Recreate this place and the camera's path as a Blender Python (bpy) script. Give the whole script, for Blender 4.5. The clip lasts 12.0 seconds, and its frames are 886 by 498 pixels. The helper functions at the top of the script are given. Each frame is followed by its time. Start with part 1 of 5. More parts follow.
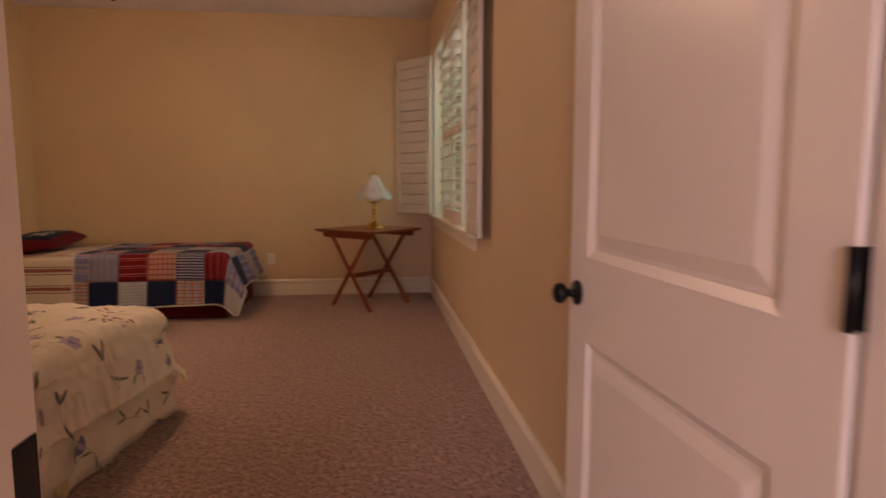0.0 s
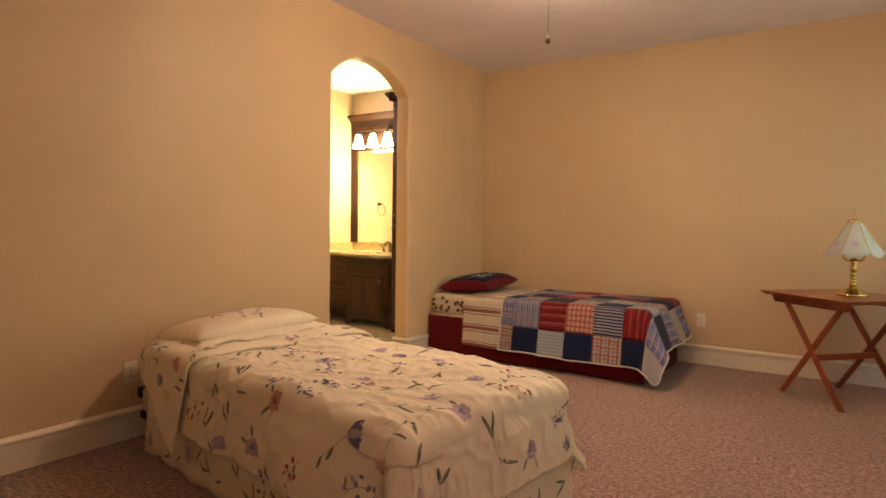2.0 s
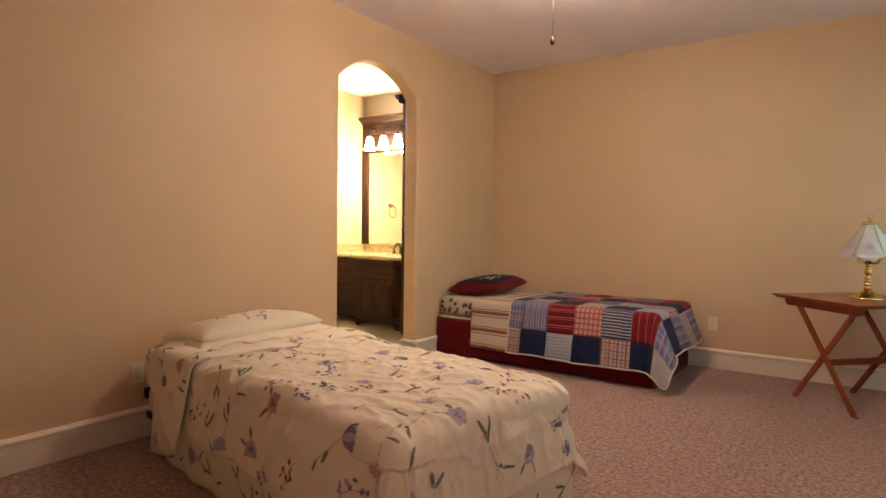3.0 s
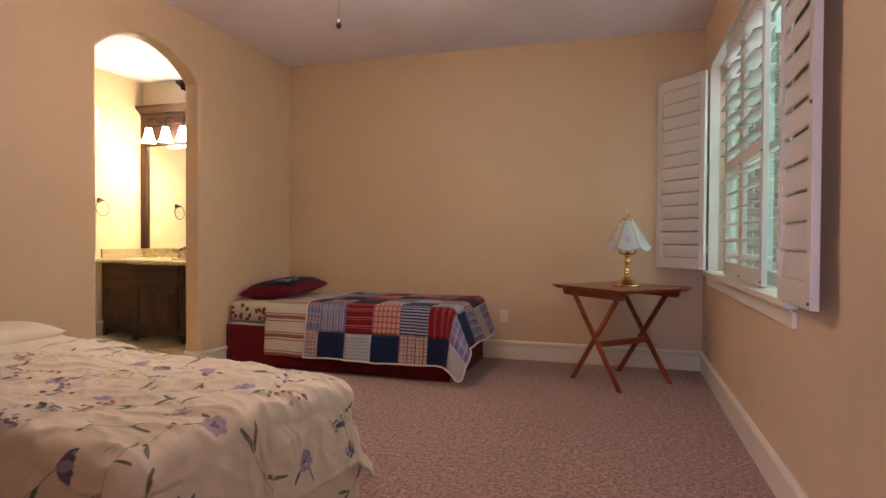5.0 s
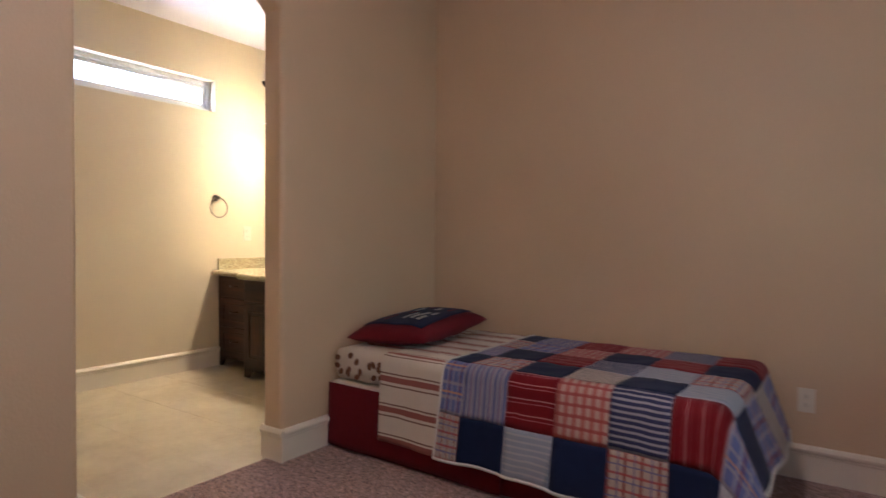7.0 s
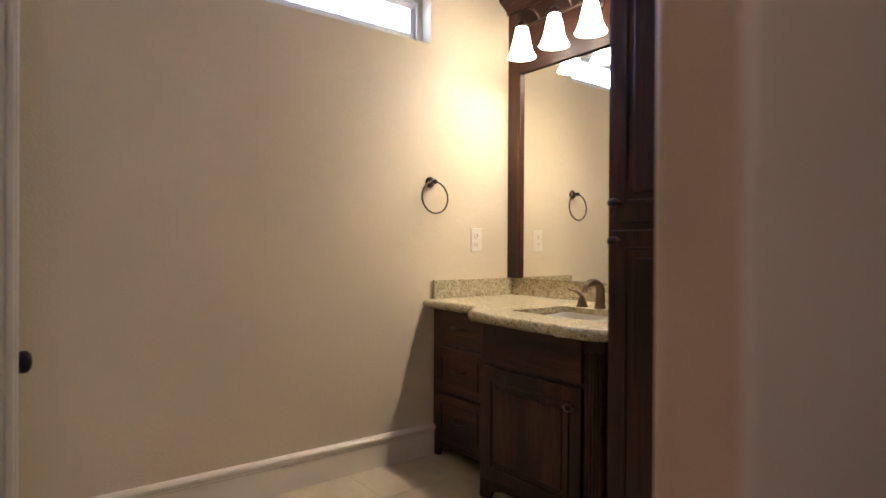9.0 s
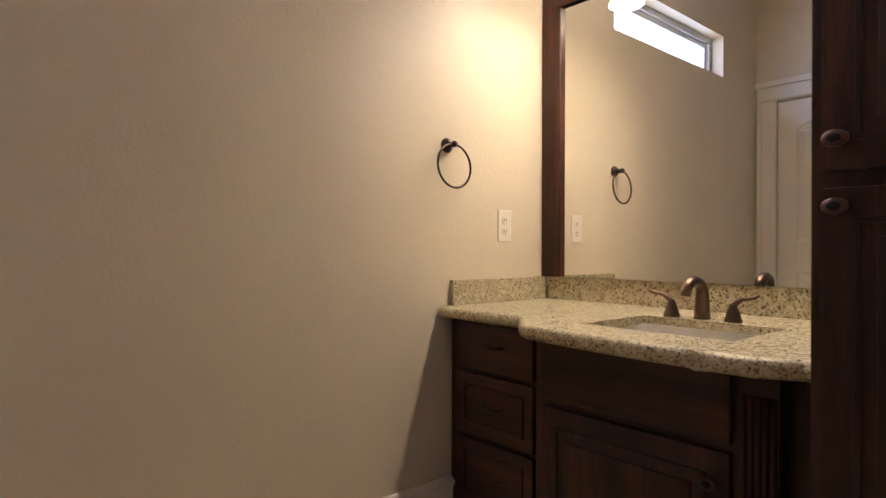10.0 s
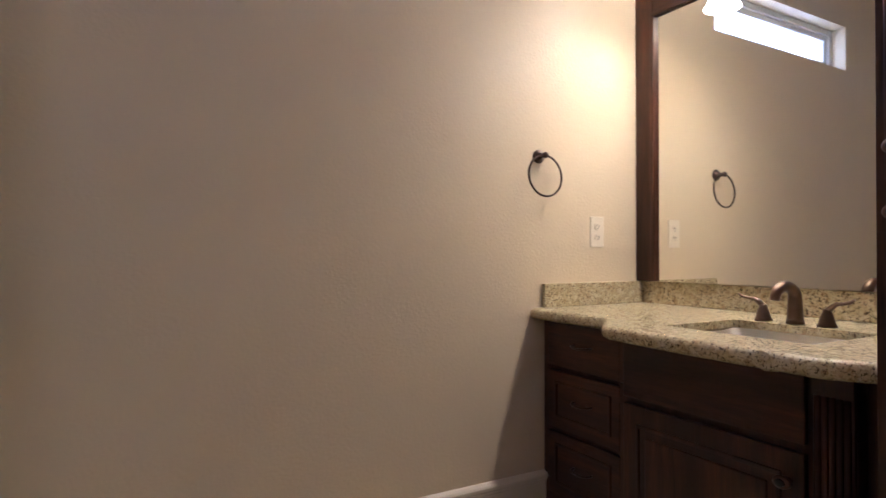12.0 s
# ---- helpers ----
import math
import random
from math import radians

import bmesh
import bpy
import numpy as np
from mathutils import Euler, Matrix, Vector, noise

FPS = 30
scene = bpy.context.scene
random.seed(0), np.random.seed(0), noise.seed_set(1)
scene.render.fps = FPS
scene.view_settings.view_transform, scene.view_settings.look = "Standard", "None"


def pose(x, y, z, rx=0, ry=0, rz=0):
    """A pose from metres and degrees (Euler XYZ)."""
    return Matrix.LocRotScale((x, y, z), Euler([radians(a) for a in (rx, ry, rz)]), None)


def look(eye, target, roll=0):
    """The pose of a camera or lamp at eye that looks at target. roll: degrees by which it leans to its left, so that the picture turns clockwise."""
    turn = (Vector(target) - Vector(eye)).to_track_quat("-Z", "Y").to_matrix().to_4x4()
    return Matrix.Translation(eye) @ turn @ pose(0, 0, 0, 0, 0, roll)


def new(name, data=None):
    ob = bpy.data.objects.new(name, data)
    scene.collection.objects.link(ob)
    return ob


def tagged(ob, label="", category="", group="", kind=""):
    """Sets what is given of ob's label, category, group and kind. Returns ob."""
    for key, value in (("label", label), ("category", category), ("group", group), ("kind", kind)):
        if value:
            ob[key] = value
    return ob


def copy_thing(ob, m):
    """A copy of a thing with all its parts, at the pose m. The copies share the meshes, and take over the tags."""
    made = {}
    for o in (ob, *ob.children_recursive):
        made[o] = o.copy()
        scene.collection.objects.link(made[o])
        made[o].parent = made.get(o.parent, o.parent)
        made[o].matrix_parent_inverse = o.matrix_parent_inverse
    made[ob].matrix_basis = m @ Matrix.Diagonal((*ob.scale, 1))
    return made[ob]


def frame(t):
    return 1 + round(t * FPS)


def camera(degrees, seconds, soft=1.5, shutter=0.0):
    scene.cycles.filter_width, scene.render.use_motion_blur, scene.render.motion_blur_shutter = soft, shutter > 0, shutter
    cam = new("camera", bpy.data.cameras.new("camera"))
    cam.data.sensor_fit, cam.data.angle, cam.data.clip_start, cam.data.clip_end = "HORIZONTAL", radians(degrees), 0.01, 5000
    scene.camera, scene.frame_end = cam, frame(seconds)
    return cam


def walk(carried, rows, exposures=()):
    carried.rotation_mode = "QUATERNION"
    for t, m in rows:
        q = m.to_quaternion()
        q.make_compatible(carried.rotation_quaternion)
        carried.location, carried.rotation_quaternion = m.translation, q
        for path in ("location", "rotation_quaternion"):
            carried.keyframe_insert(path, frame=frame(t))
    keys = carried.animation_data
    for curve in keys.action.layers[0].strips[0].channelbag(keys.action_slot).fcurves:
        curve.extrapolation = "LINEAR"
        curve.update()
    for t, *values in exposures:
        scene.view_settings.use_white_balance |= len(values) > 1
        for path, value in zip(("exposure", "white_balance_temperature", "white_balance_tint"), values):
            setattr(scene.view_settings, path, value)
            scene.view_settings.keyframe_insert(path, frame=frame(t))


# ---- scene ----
cam = camera(74.1, 12.0, soft=1.5, shutter=0.3)
PATH = [
    (0, (-0.616, 0.434, 1.14), (-0.38, 2.408, 0.924), 0.0),
    (0.5, (-0.663, 0.829, 1.162), (-0.891, 2.807, 0.98), 0.4),
    (1, (-0.735, 0.987, 1.177), (-1.3, 2.902, 1.053), 0.6),
    (1.5, (-0.761, 1.059, 1.173), (-1.656, 2.846, 1.085), 0.7),
    (2, (-0.743, 1.098, 1.163), (-1.844, 2.767, 1.091), 0.8),
    (2.5, (-0.718, 1.128, 1.171), (-1.915, 2.728, 1.102), 0.8),
    (4.5, (-0.63, 1.185, 1.126), (-1.303, 3.068, 1.082), 0.5),
    (5, (-0.647, 1.356, 1.083), (-1.229, 3.269, 1.05), 0.3),
    (5.5, (-0.677, 1.773, 1.074), (-1.258, 3.686, 1.032), 0.2),
    (6, (-0.882, 2.297, 1.098), (-1.528, 4.189, 1.05), 0.3),
    (6.5, (-1.131, 2.841, 1.134), (-1.976, 4.653, 1.081), 0.2),
    (7, (-1.498, 3.308, 1.163), (-2.642, 4.948, 1.121), 0.4),
    (7.5, (-1.946, 3.702, 1.166), (-3.32, 5.156, 1.135), 0.8),
    (9.5, (-4.014, 4.754, 1.111), (-5.614, 5.953, 1.105), 0.2),
    (10, (-4.373, 4.905, 1.08), (-5.895, 6.202, 1.079), 0.2),
    (10.5, (-4.533, 4.935, 1.07), (-6.001, 6.293, 1.072), -0.0),
    (11, (-4.555, 4.905, 1.053), (-6.024, 6.263, 1.062), -0.1),
    (11.5, (-4.448, 4.905, 1.06), (-5.996, 6.173, 1.076), -0.1),
    (12, (-4.184, 4.865, 1.08), (-5.926, 5.847, 1.097), 0.0),
]
EXPOSURES = [(0, -0.32, 9000, 40), (0.5, 0.04, 9600, 38), (1.0, 0.33, 9200, 31), (1.5, 0.44, 9000, 27), (2.5, 0.54, 7600, 24), (4.3, 0.38, 6350, 27), (5.5, 0.13, 6200, 29), (6.5, -0.05, 5750, 28), (7.0, -0.22, 5350, 26), (7.6, -0.30, 5150, 26), (9.3, -1.0, 5050, 29), (10.5, -1.13, 5200, 33), (12, -1.13, 4850, 35)]
walk(cam, [(t, look(eye, target, roll)) for t, eye, target, roll in PATH], EXPOSURES)

# ---- plan (metres): bedroom east wall x = 0, floor z = 0 ----
N, S, L, CEIL = 6.63, 1.03, -3.885, 2.83          # bedroom north, south, arch wall, ceiling
LB, W, NB, BCEIL = -4.03, -6.15, 7.06, 2.93       # bath side of arch wall, bath west, bath north, bath ceiling
ARCH0, ARCH1, SPRING, RISE = 4.330, 5.29, 2.31, 0.21
WIN0, WIN1, WZ0, WZ1 = 3.93, 6.26, 0.85, 2.42     # bedroom window opening
BW0, BW1, BZ0, BZ1 = 5.12, 6.435, 2.25, 2.525    # bath window opening
D0, D1, DH = -0.972, -0.045, 2.05                  # entry doorway

# ---- light ----
world = bpy.data.worlds.new("sky")
scene.world = world
world.use_nodes = True
wn = world.node_tree.nodes
sky = wn.new("ShaderNodeTexSky")
sky.sky_type = "NISHITA"
sky.sun_disc = False
sky.sun_elevation, sky.sun_rotation = radians(52), radians(185)
wn["Background"].inputs["Strength"].default_value = 0.15
world.node_tree.links.new(sky.outputs[0], wn["Background"].inputs["Color"])
sun = bpy.data.lights.new("sun", "SUN")
sun.energy, sun.angle, sun.color = 4.0, radians(0.6), (1, 0.95, 0.88)
new("sun", sun).matrix_world = look((0, -10, 14), (0.5, 0, 0))


def area_lamp(name, eye, target, wide, high, watts, colour):
    data = bpy.data.lights.new(name, "AREA")
    data.shape, data.size, data.size_y, data.energy, data.color = "RECTANGLE", wide, high, watts, colour
    ob = new(name, data)
    ob.matrix_world = look(eye, target)
    return ob


# added lamp in the unseen hallway, cool fill through the entry doorway
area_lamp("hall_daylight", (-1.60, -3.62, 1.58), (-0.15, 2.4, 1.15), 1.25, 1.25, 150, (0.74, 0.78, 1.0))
area_lamp("window_daylight", (0.42, 5.1, 2.78), (-0.35, 5.1, 1.2), 2.2, 0.4, 9, (0.80, 1.0, 0.95))
area_lamp("bedroom_window_daylight", (0.19, 5.095, 1.64), (-1, 5.095, 1.5), 2.2, 1.5, 9, (0.86, 0.97, 1.0))
area_lamp("bath_window_daylight", (W - 0.19, (BW0 + BW1) / 2, (BZ0 + BZ1) / 2), (0, (BW0 + BW1) / 2, (BZ0 + BZ1) / 2), BW1 - BW0, BZ1 - BZ0, 34, (0.80, 0.88, 1.0))

# ---- material helpers ----
def nodes_of(name):
    m = bpy.data.materials.new(name)
    m.use_nodes = True
    t = m.node_tree
    return m, t, t.nodes["Principled BSDF"]


def link(t, a, b):
    t.links.new(a, b)


def val(t, op, a, b=None, c=None):
    n = t.nodes.new("ShaderNodeMath")
    n.operation = op
    for i, v in enumerate((a, b, c)):
        if v is None:
            continue
        if isinstance(v, (int, float)):
            n.inputs[i].default_value = v
        else:
            t.links.new(v, n.inputs[i])
    return n.outputs[0]


def mix(t, f, a, b):
    n = t.nodes.new("ShaderNodeMix")
    n.data_type = "RGBA"
    for sock, v in ((n.inputs[0], f), (n.inputs[6], a), (n.inputs[7], b)):
        if isinstance(v, (int, float)):
            sock.default_value = v
        elif isinstance(v, tuple):
            sock.default_value = (*v, 1)
        else:
            t.links.new(v, sock)
    return n.outputs[2]


def ramp(t, f, lo, hi):
    n = t.nodes.new("ShaderNodeMapRange")
    n.inputs[1].default_value, n.inputs[2].default_value = lo, hi
    t.links.new(f, n.inputs[0])
    return n.outputs[0]


def coords(t, kind="Object", scale=(1, 1, 1)):
    c = t.nodes.new("ShaderNodeTexCoord")
    m = t.nodes.new("ShaderNodeMapping")
    m.inputs["Scale"].default_value = scale
    t.links.new(c.outputs[kind], m.inputs[0])
    return m.outputs[0]


def world_pos(t, scale=(1, 1, 1)):
    g = t.nodes.new("ShaderNodeNewGeometry")
    m = t.nodes.new("ShaderNodeMapping")
    m.inputs["Scale"].default_value = scale
    t.links.new(g.outputs["Position"], m.inputs[0])
    return m.outputs[0]


def noise_of(t, vec, scale, detail=3, rough=0.5):
    n = t.nodes.new("ShaderNodeTexNoise")
    n.inputs["Scale"].default_value, n.inputs["Detail"].default_value, n.inputs["Roughness"].default_value = scale, detail, rough
    t.links.new(vec, n.inputs["Vector"])
    return n.outputs[0]


def voronoi(t, vec, scale, out="Distance"):
    n = t.nodes.new("ShaderNodeTexVoronoi")
    n.inputs["Scale"].default_value = scale
    t.links.new(vec, n.inputs["Vector"])
    return n.outputs[out]


def bump(t, bsdf, height, strength, distance):
    n = t.nodes.new("ShaderNodeBump")
    n.inputs["Strength"].default_value, n.inputs["Distance"].default_value = strength, distance
    t.links.new(height, n.inputs["Height"])
    t.links.new(n.outputs[0], bsdf.inputs["Normal"])


def shade(c, k):
    return tuple(min(1, v * k) for v in c)


def paint(name, colour, rough=0.6, grain=90, relief=0.25, vary=0.06):
    m, t, b = nodes_of(name)
    p = world_pos(t)
    big, small = noise_of(t, p, 0.9, 4), noise_of(t, p, grain, 3)
    link(t, mix(t, ramp(t, big, 0.3, 0.7), shade(colour, 1 - vary), shade(colour, 1 + vary)), b.inputs["Base Color"])
    b.inputs["Roughness"].default_value = rough
    bump(t, b, small, relief, 0.004)
    return m


def plain(name, colour, rough=0.5, metal=0.0, vary=0.1, grain=30):
    m, t, b = nodes_of(name)
    p = coords(t)
    f = noise_of(t, p, grain, 4)
    link(t, mix(t, f, shade(colour, 1 - vary), shade(colour, 1 + vary)), b.inputs["Base Color"])
    link(t, val(t, "MULTIPLY_ADD", noise_of(t, p, grain * 3), 0.2, rough - 0.1), b.inputs["Roughness"])
    b.inputs["Metallic"].default_value = metal
    return m


def wood(name, dark, light, rough=0.35, axis=2, coat=0.2):
    m, t, b = nodes_of(name)
    s = [14, 14, 14]
    s[axis] = 1.2
    p = coords(t, "Object", tuple(s))
    info = t.nodes.new("ShaderNodeObjectInfo")
    off = t.nodes.new("ShaderNodeVectorMath")
    off.operation = "ADD"
    link(t, p, off.inputs[0])
    link(t, val(t, "MULTIPLY", info.outputs["Random"], 40), off.inputs[1])
    g = noise_of(t, off.outputs[0], 3.2, 6, 0.65)
    fine = noise_of(t, off.outputs[0], 16, 3)
    f = val(t, "MULTIPLY_ADD", fine, 0.3, val(t, "MULTIPLY", g, 0.8))
    blotch = ramp(t, noise_of(t, off.outputs[0], 0.55, 4, 0.6), 0.36, 0.60)
    grain = mix(t, ramp(t, f, 0.35, 0.75), dark, light)
    link(t, mix(t, val(t, "MULTIPLY", blotch, 0.8), grain, dark), b.inputs["Base Color"])
    b.inputs["Specular IOR Level"].default_value = 0.25
    link(t, val(t, "MULTIPLY_ADD", g, 0.25, rough - 0.12), b.inputs["Roughness"])
    b.inputs["Coat Weight"].default_value = coat
    b.inputs["Coat Roughness"].default_value = 0.25
    bump(t, b, fine, 0.12, 0.002)
    return m


def cloth(name, colour, stripes=(), vary=0.08, weave=900, pucker=0.5):
    """stripes: (axis, count per patch, offset, width, colour) over the piece's own 0..1 layout."""
    m, t, b = nodes_of(name)
    uv = coords(t, "UV")
    sep = t.nodes.new("ShaderNodeSeparateXYZ")
    link(t, uv, sep.inputs[0])
    p = world_pos(t)
    col = mix(t, noise_of(t, p, 14, 4), shade(colour, 1 - vary), shade(colour, 1 + vary))
    for axis, count, offset, width, tint in stripes:
        f = val(t, "FRACT", val(t, "MULTIPLY_ADD", sep.outputs[axis], count, offset))
        on = val(t, "LESS_THAN", f, width)
        col = mix(t, val(t, "MULTIPLY", on, 0.85), col, tint)
    link(t, col, b.inputs["Base Color"])
    b.inputs["Roughness"].default_value = 0.9
    b.inputs["Sheen Weight"].default_value = 0.04
    b.inputs["Specular IOR Level"].default_value = 0.18
    h = val(t, "MULTIPLY_ADD", noise_of(t, p, 38, 3), pucker, val(t, "MULTIPLY", noise_of(t, p, weave, 1), 0.03))
    bump(t, b, h, 0.35, 0.006)
    return m


# ---- materials ----
M_WALL = paint("tan wall paint", (0.62, 0.455, 0.285), 0.5, 80, 0.25)
M_BATH = paint("cream bath wall paint", (0.64, 0.545, 0.38), 0.45, 88, 0.32)
M_CEIL = paint("white ceiling texture", (0.85, 0.81, 0.88), 0.9, 45, 0.5)
M_TRIM = paint("cream trim enamel", (0.74, 0.67, 0.54), 0.3, 12, 0.05, 0.03)
M_DOOR = paint("white door enamel", (0.80, 0.75, 0.68), 0.32, 10, 0.05, 0.03)
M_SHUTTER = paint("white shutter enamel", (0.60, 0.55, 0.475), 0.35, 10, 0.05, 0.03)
M_DARK = wood("dark stained alder", (0.0105, 0.0044, 0.0027), (0.094, 0.031, 0.0122), 0.40, 2, 0.02)
M_DARK_X = wood("dark stained alder across", (0.0105, 0.0044, 0.0027), (0.094, 0.031, 0.0122), 0.40, 0, 0.02)
M_RED = wood("red stained hardwood", (0.19, 0.040, 0.014), (0.36, 0.095, 0.035), 0.33, 2, 0.3)
M_RED_X = wood("red stained hardwood top", (0.19, 0.040, 0.014), (0.36, 0.095, 0.035), 0.30, 0, 0.3)
M_BRONZE = plain("oil-rubbed bronze", (0.055, 0.035, 0.028), 0.34, 0.85, 0.3)
M_TAP = plain("brushed bronze", (0.135, 0.092, 0.066), 0.33, 0.9, 0.2)
M_COPPER = plain("worn copper bronze", (0.115, 0.060, 0.042), 0.42, 0.8, 0.25)
M_BLACK = plain("black iron", (0.012, 0.012, 0.013), 0.4, 0.6)
M_BRASS = plain("polished brass", (0.80, 0.55, 0.20), 0.16, 1.0, 0.05)
M_PLATE = plain("ivory plastic", (0.72, 0.66, 0.54), 0.4, 0, 0.03)
M_SLOT = plain("dark slot", (0.03, 0.025, 0.02), 0.6)
M_PORCELAIN = plain("white porcelain", (0.80, 0.77, 0.70), 0.12, 0, 0.02)
M_ALU = plain("grey vinyl sash", (0.70, 0.71, 0.71), 0.4, 0, 0.04)
M_BED = plain("black bed frame steel", (0.02, 0.02, 0.024), 0.5, 0.4)
M_MATTRESS = cloth("pale mattress ticking", (0.62, 0.56, 0.46))


def carpet_material():
    m, t, b = nodes_of("pink-beige cut pile carpet")
    p = world_pos(t)
    spot = noise_of(t, p, 46, 5, 0.85)
    tuft = voronoi(t, p, 58)
    big = noise_of(t, p, 1.6, 4)
    c = mix(t, ramp(t, spot, 0.40, 0.58), (0.085, 0.036, 0.028), (0.66, 0.420, 0.335))
    lay = ramp(t, noise_of(t, p, 26, 4, 0.75), 0.40, 0.62)
    c = mix(t, val(t, "MULTIPLY", lay, 0.36), c, (0.150, 0.073, 0.057))
    c = mix(t, val(t, "MULTIPLY", ramp(t, noise_of(t, p, 118, 2, 0.6), 0.57, 0.61), 0.8), c, (0.045, 0.018, 0.014))
    c = mix(t, val(t, "MULTIPLY", ramp(t, big, 0.35, 0.65), 0.25), c, (0.26, 0.150, 0.117))
    link(t, c, b.inputs["Base Color"])
    b.inputs["Roughness"].default_value = 1.0
    b.inputs["Sheen Weight"].default_value = 0.25
    bump(t, b, val(t, "MULTIPLY_ADD", spot, 1.0, val(t, "MULTIPLY", tuft, -0.6)), 0.7, 0.012)
    return m


def granite_material():
    m, t, b = nodes_of("speckled cream granite")
    p = world_pos(t)
    base = mix(t, ramp(t, noise_of(t, p, 34, 5, 0.7), 0.35, 0.65), (0.44, 0.37, 0.20), (0.61, 0.545, 0.355))
    gold = ramp(t, noise_of(t, p, 60, 5, 0.75), 0.53, 0.59)
    base = mix(t, val(t, "MULTIPLY", gold, 0.75), base, (0.27, 0.18, 0.085))
    speck = ramp(t, noise_of(t, p, 125, 4, 0.75), 0.550, 0.585)
    base = mix(t, val(t, "MULTIPLY", speck, 0.93), base, (0.035, 0.020, 0.012))
    link(t, base, b.inputs["Base Color"])
    b.inputs["Roughness"].default_value = 0.27
    return m


def tile_material():
    m, t, b = nodes_of("beige stone-look tile")
    p = world_pos(t)
    info = t.nodes.new("ShaderNodeObjectInfo")
    c = mix(t, ramp(t, noise_of(t, p, 5, 6, 0.65), 0.3, 0.7), (0.49, 0.41, 0.26), (0.62, 0.54, 0.37))
    c = mix(t, val(t, "MULTIPLY", info.outputs["Random"], 0.18), c, (0.50, 0.40, 0.28))
    cloud = ramp(t, noise_of(t, p, 2.4, 5, 0.7), 0.50, 0.68)
    c = mix(t, val(t, "MULTIPLY", cloud, 0.45), c, (0.40, 0.31, 0.18))
    link(t, c, b.inputs["Base Color"])
    link(t, val(t, "MULTIPLY_ADD", noise_of(t, p, 30), 0.25, 0.22), b.inputs["Roughness"])
    bump(t, b, noise_of(t, p, 60, 4), 0.1, 0.003)
    return m


def glass_material(name, tint, gloss=0.05):
    m, t, b = nodes_of(name)
    clear, shine, both = (t.nodes.new("ShaderNodeBsdf" + k) for k in ("Transparent", "Glossy", "Diffuse"))
    t.nodes.remove(both)
    mixer = t.nodes.new("ShaderNodeMixShader")
    clear.inputs[0].default_value = (*tint, 1)
    shine.inputs["Roughness"].default_value = 0.02
    mixer.inputs[0].default_value = gloss
    link(t, clear.outputs[0], mixer.inputs[1])
    link(t, shine.outputs[0], mixer.inputs[2])
    link(t, mixer.outputs[0], t.nodes["Material Output"].inputs[0])
    return m


def mirror_material():
    m, t, b = nodes_of("mirror silver")
    b.inputs["Base Color"].default_value = (0.90, 0.90, 0.86, 1)
    b.inputs["Metallic"].default_value, b.inputs["Roughness"].default_value = 1.0, 0.01
    return m


def lit_glass(name, colour, strength):
    m, t, b = nodes_of(name)
    b.inputs["Base Color"].default_value = (0.9, 0.85, 0.75, 1)
    b.inputs["Roughness"].default_value = 0.35
    b.inputs["Emission Color"].default_value = (*colour, 1)
    b.inputs["Emission Strength"].default_value = strength
    return m


def brick_material():
    m, t, b = nodes_of("weathered brick")
    info = t.nodes.new("ShaderNodeObjectInfo")
    p = world_pos(t)
    c = mix(t, info.outputs["Random"], (0.20, 0.11, 0.085), (0.34, 0.22, 0.18))
    c = mix(t, val(t, "MULTIPLY", noise_of(t, p, 40, 4), 0.5), c, (0.25, 0.17, 0.14))
    link(t, c, b.inputs["Base Color"])
    b.inputs["Roughness"].default_value = 0.9
    bump(t, b, noise_of(t, p, 90, 4), 0.5, 0.004)
    return m


M_CARPET, M_GRANITE, M_TILE, M_MIRROR, M_BRICK = carpet_material(), granite_material(), tile_material(), mirror_material(), brick_material()
M_SKYGLOW, M_GARDENGLOW = lit_glass("white overcast sky", (0.84, 0.92, 1.0), 5.0), lit_glass("glowing garden backdrop", (0.70, 0.92, 0.78), 1.3)
M_GLASS, M_GREEN_GLASS = glass_material("clear pane", (0.93, 0.96, 0.95)), glass_material("green tinted pane", (0.72, 0.90, 0.82))
M_BULB = lit_glass("lit frosted shade", (1.0, 0.82, 0.43), 58.0)
M_BOWL = lit_glass("lit ceiling bowl", (1.0, 0.80, 0.60), 118.0)
M_GROUT = paint("sand grout", (0.54, 0.46, 0.30), 0.9)
M_MORTAR = paint("pale mortar", (0.62, 0.60, 0.55), 0.95)
M_LAWN = paint("lawn", (0.06, 0.10, 0.03), 0.95, 30, 0.9, 0.3)
M_SHADE = plain("milky lamp glass", (0.52, 0.54, 0.55), 0.22, 0, 0.03)
M_LILAC = cloth("lilac print", (0.46, 0.37, 0.47), vary=0.3)
M_BLUE = cloth("blue print", (0.19, 0.18, 0.29), vary=0.35)
M_ROSE = cloth("rose print", (0.55, 0.33, 0.31), vary=0.4)
M_REDPRINT = cloth("red print", (0.42, 0.09, 0.10), vary=0.3)
M_YELLOW = cloth("pale yellow print", (0.72, 0.58, 0.32), vary=0.1)
M_LEAF = cloth("grey-green print", (0.21, 0.21, 0.155), vary=0.35)
M_CREAM = cloth("cream cotton", (0.80, 0.725, 0.59), vary=0.04, pucker=1.2)
M_SKIRT = cloth("dark red cotton", (0.125, 0.006, 0.010), vary=0.15)
M_PILLOW_RED = cloth("red cotton", (0.125, 0.007, 0.012), vary=0.12)
NAVY, RED = (0.008, 0.014, 0.046), (0.165, 0.008, 0.013)
M_NAVY = cloth("navy patch", NAVY, vary=0.2)
M_REDSTRIPE = cloth("red patch with fine stripes", RED, ((1, 4, 0.1, 0.07, (0.5, 0.26, 0.22)), (1, 4, 0.35, 0.04, (0.5, 0.2, 0.2))))
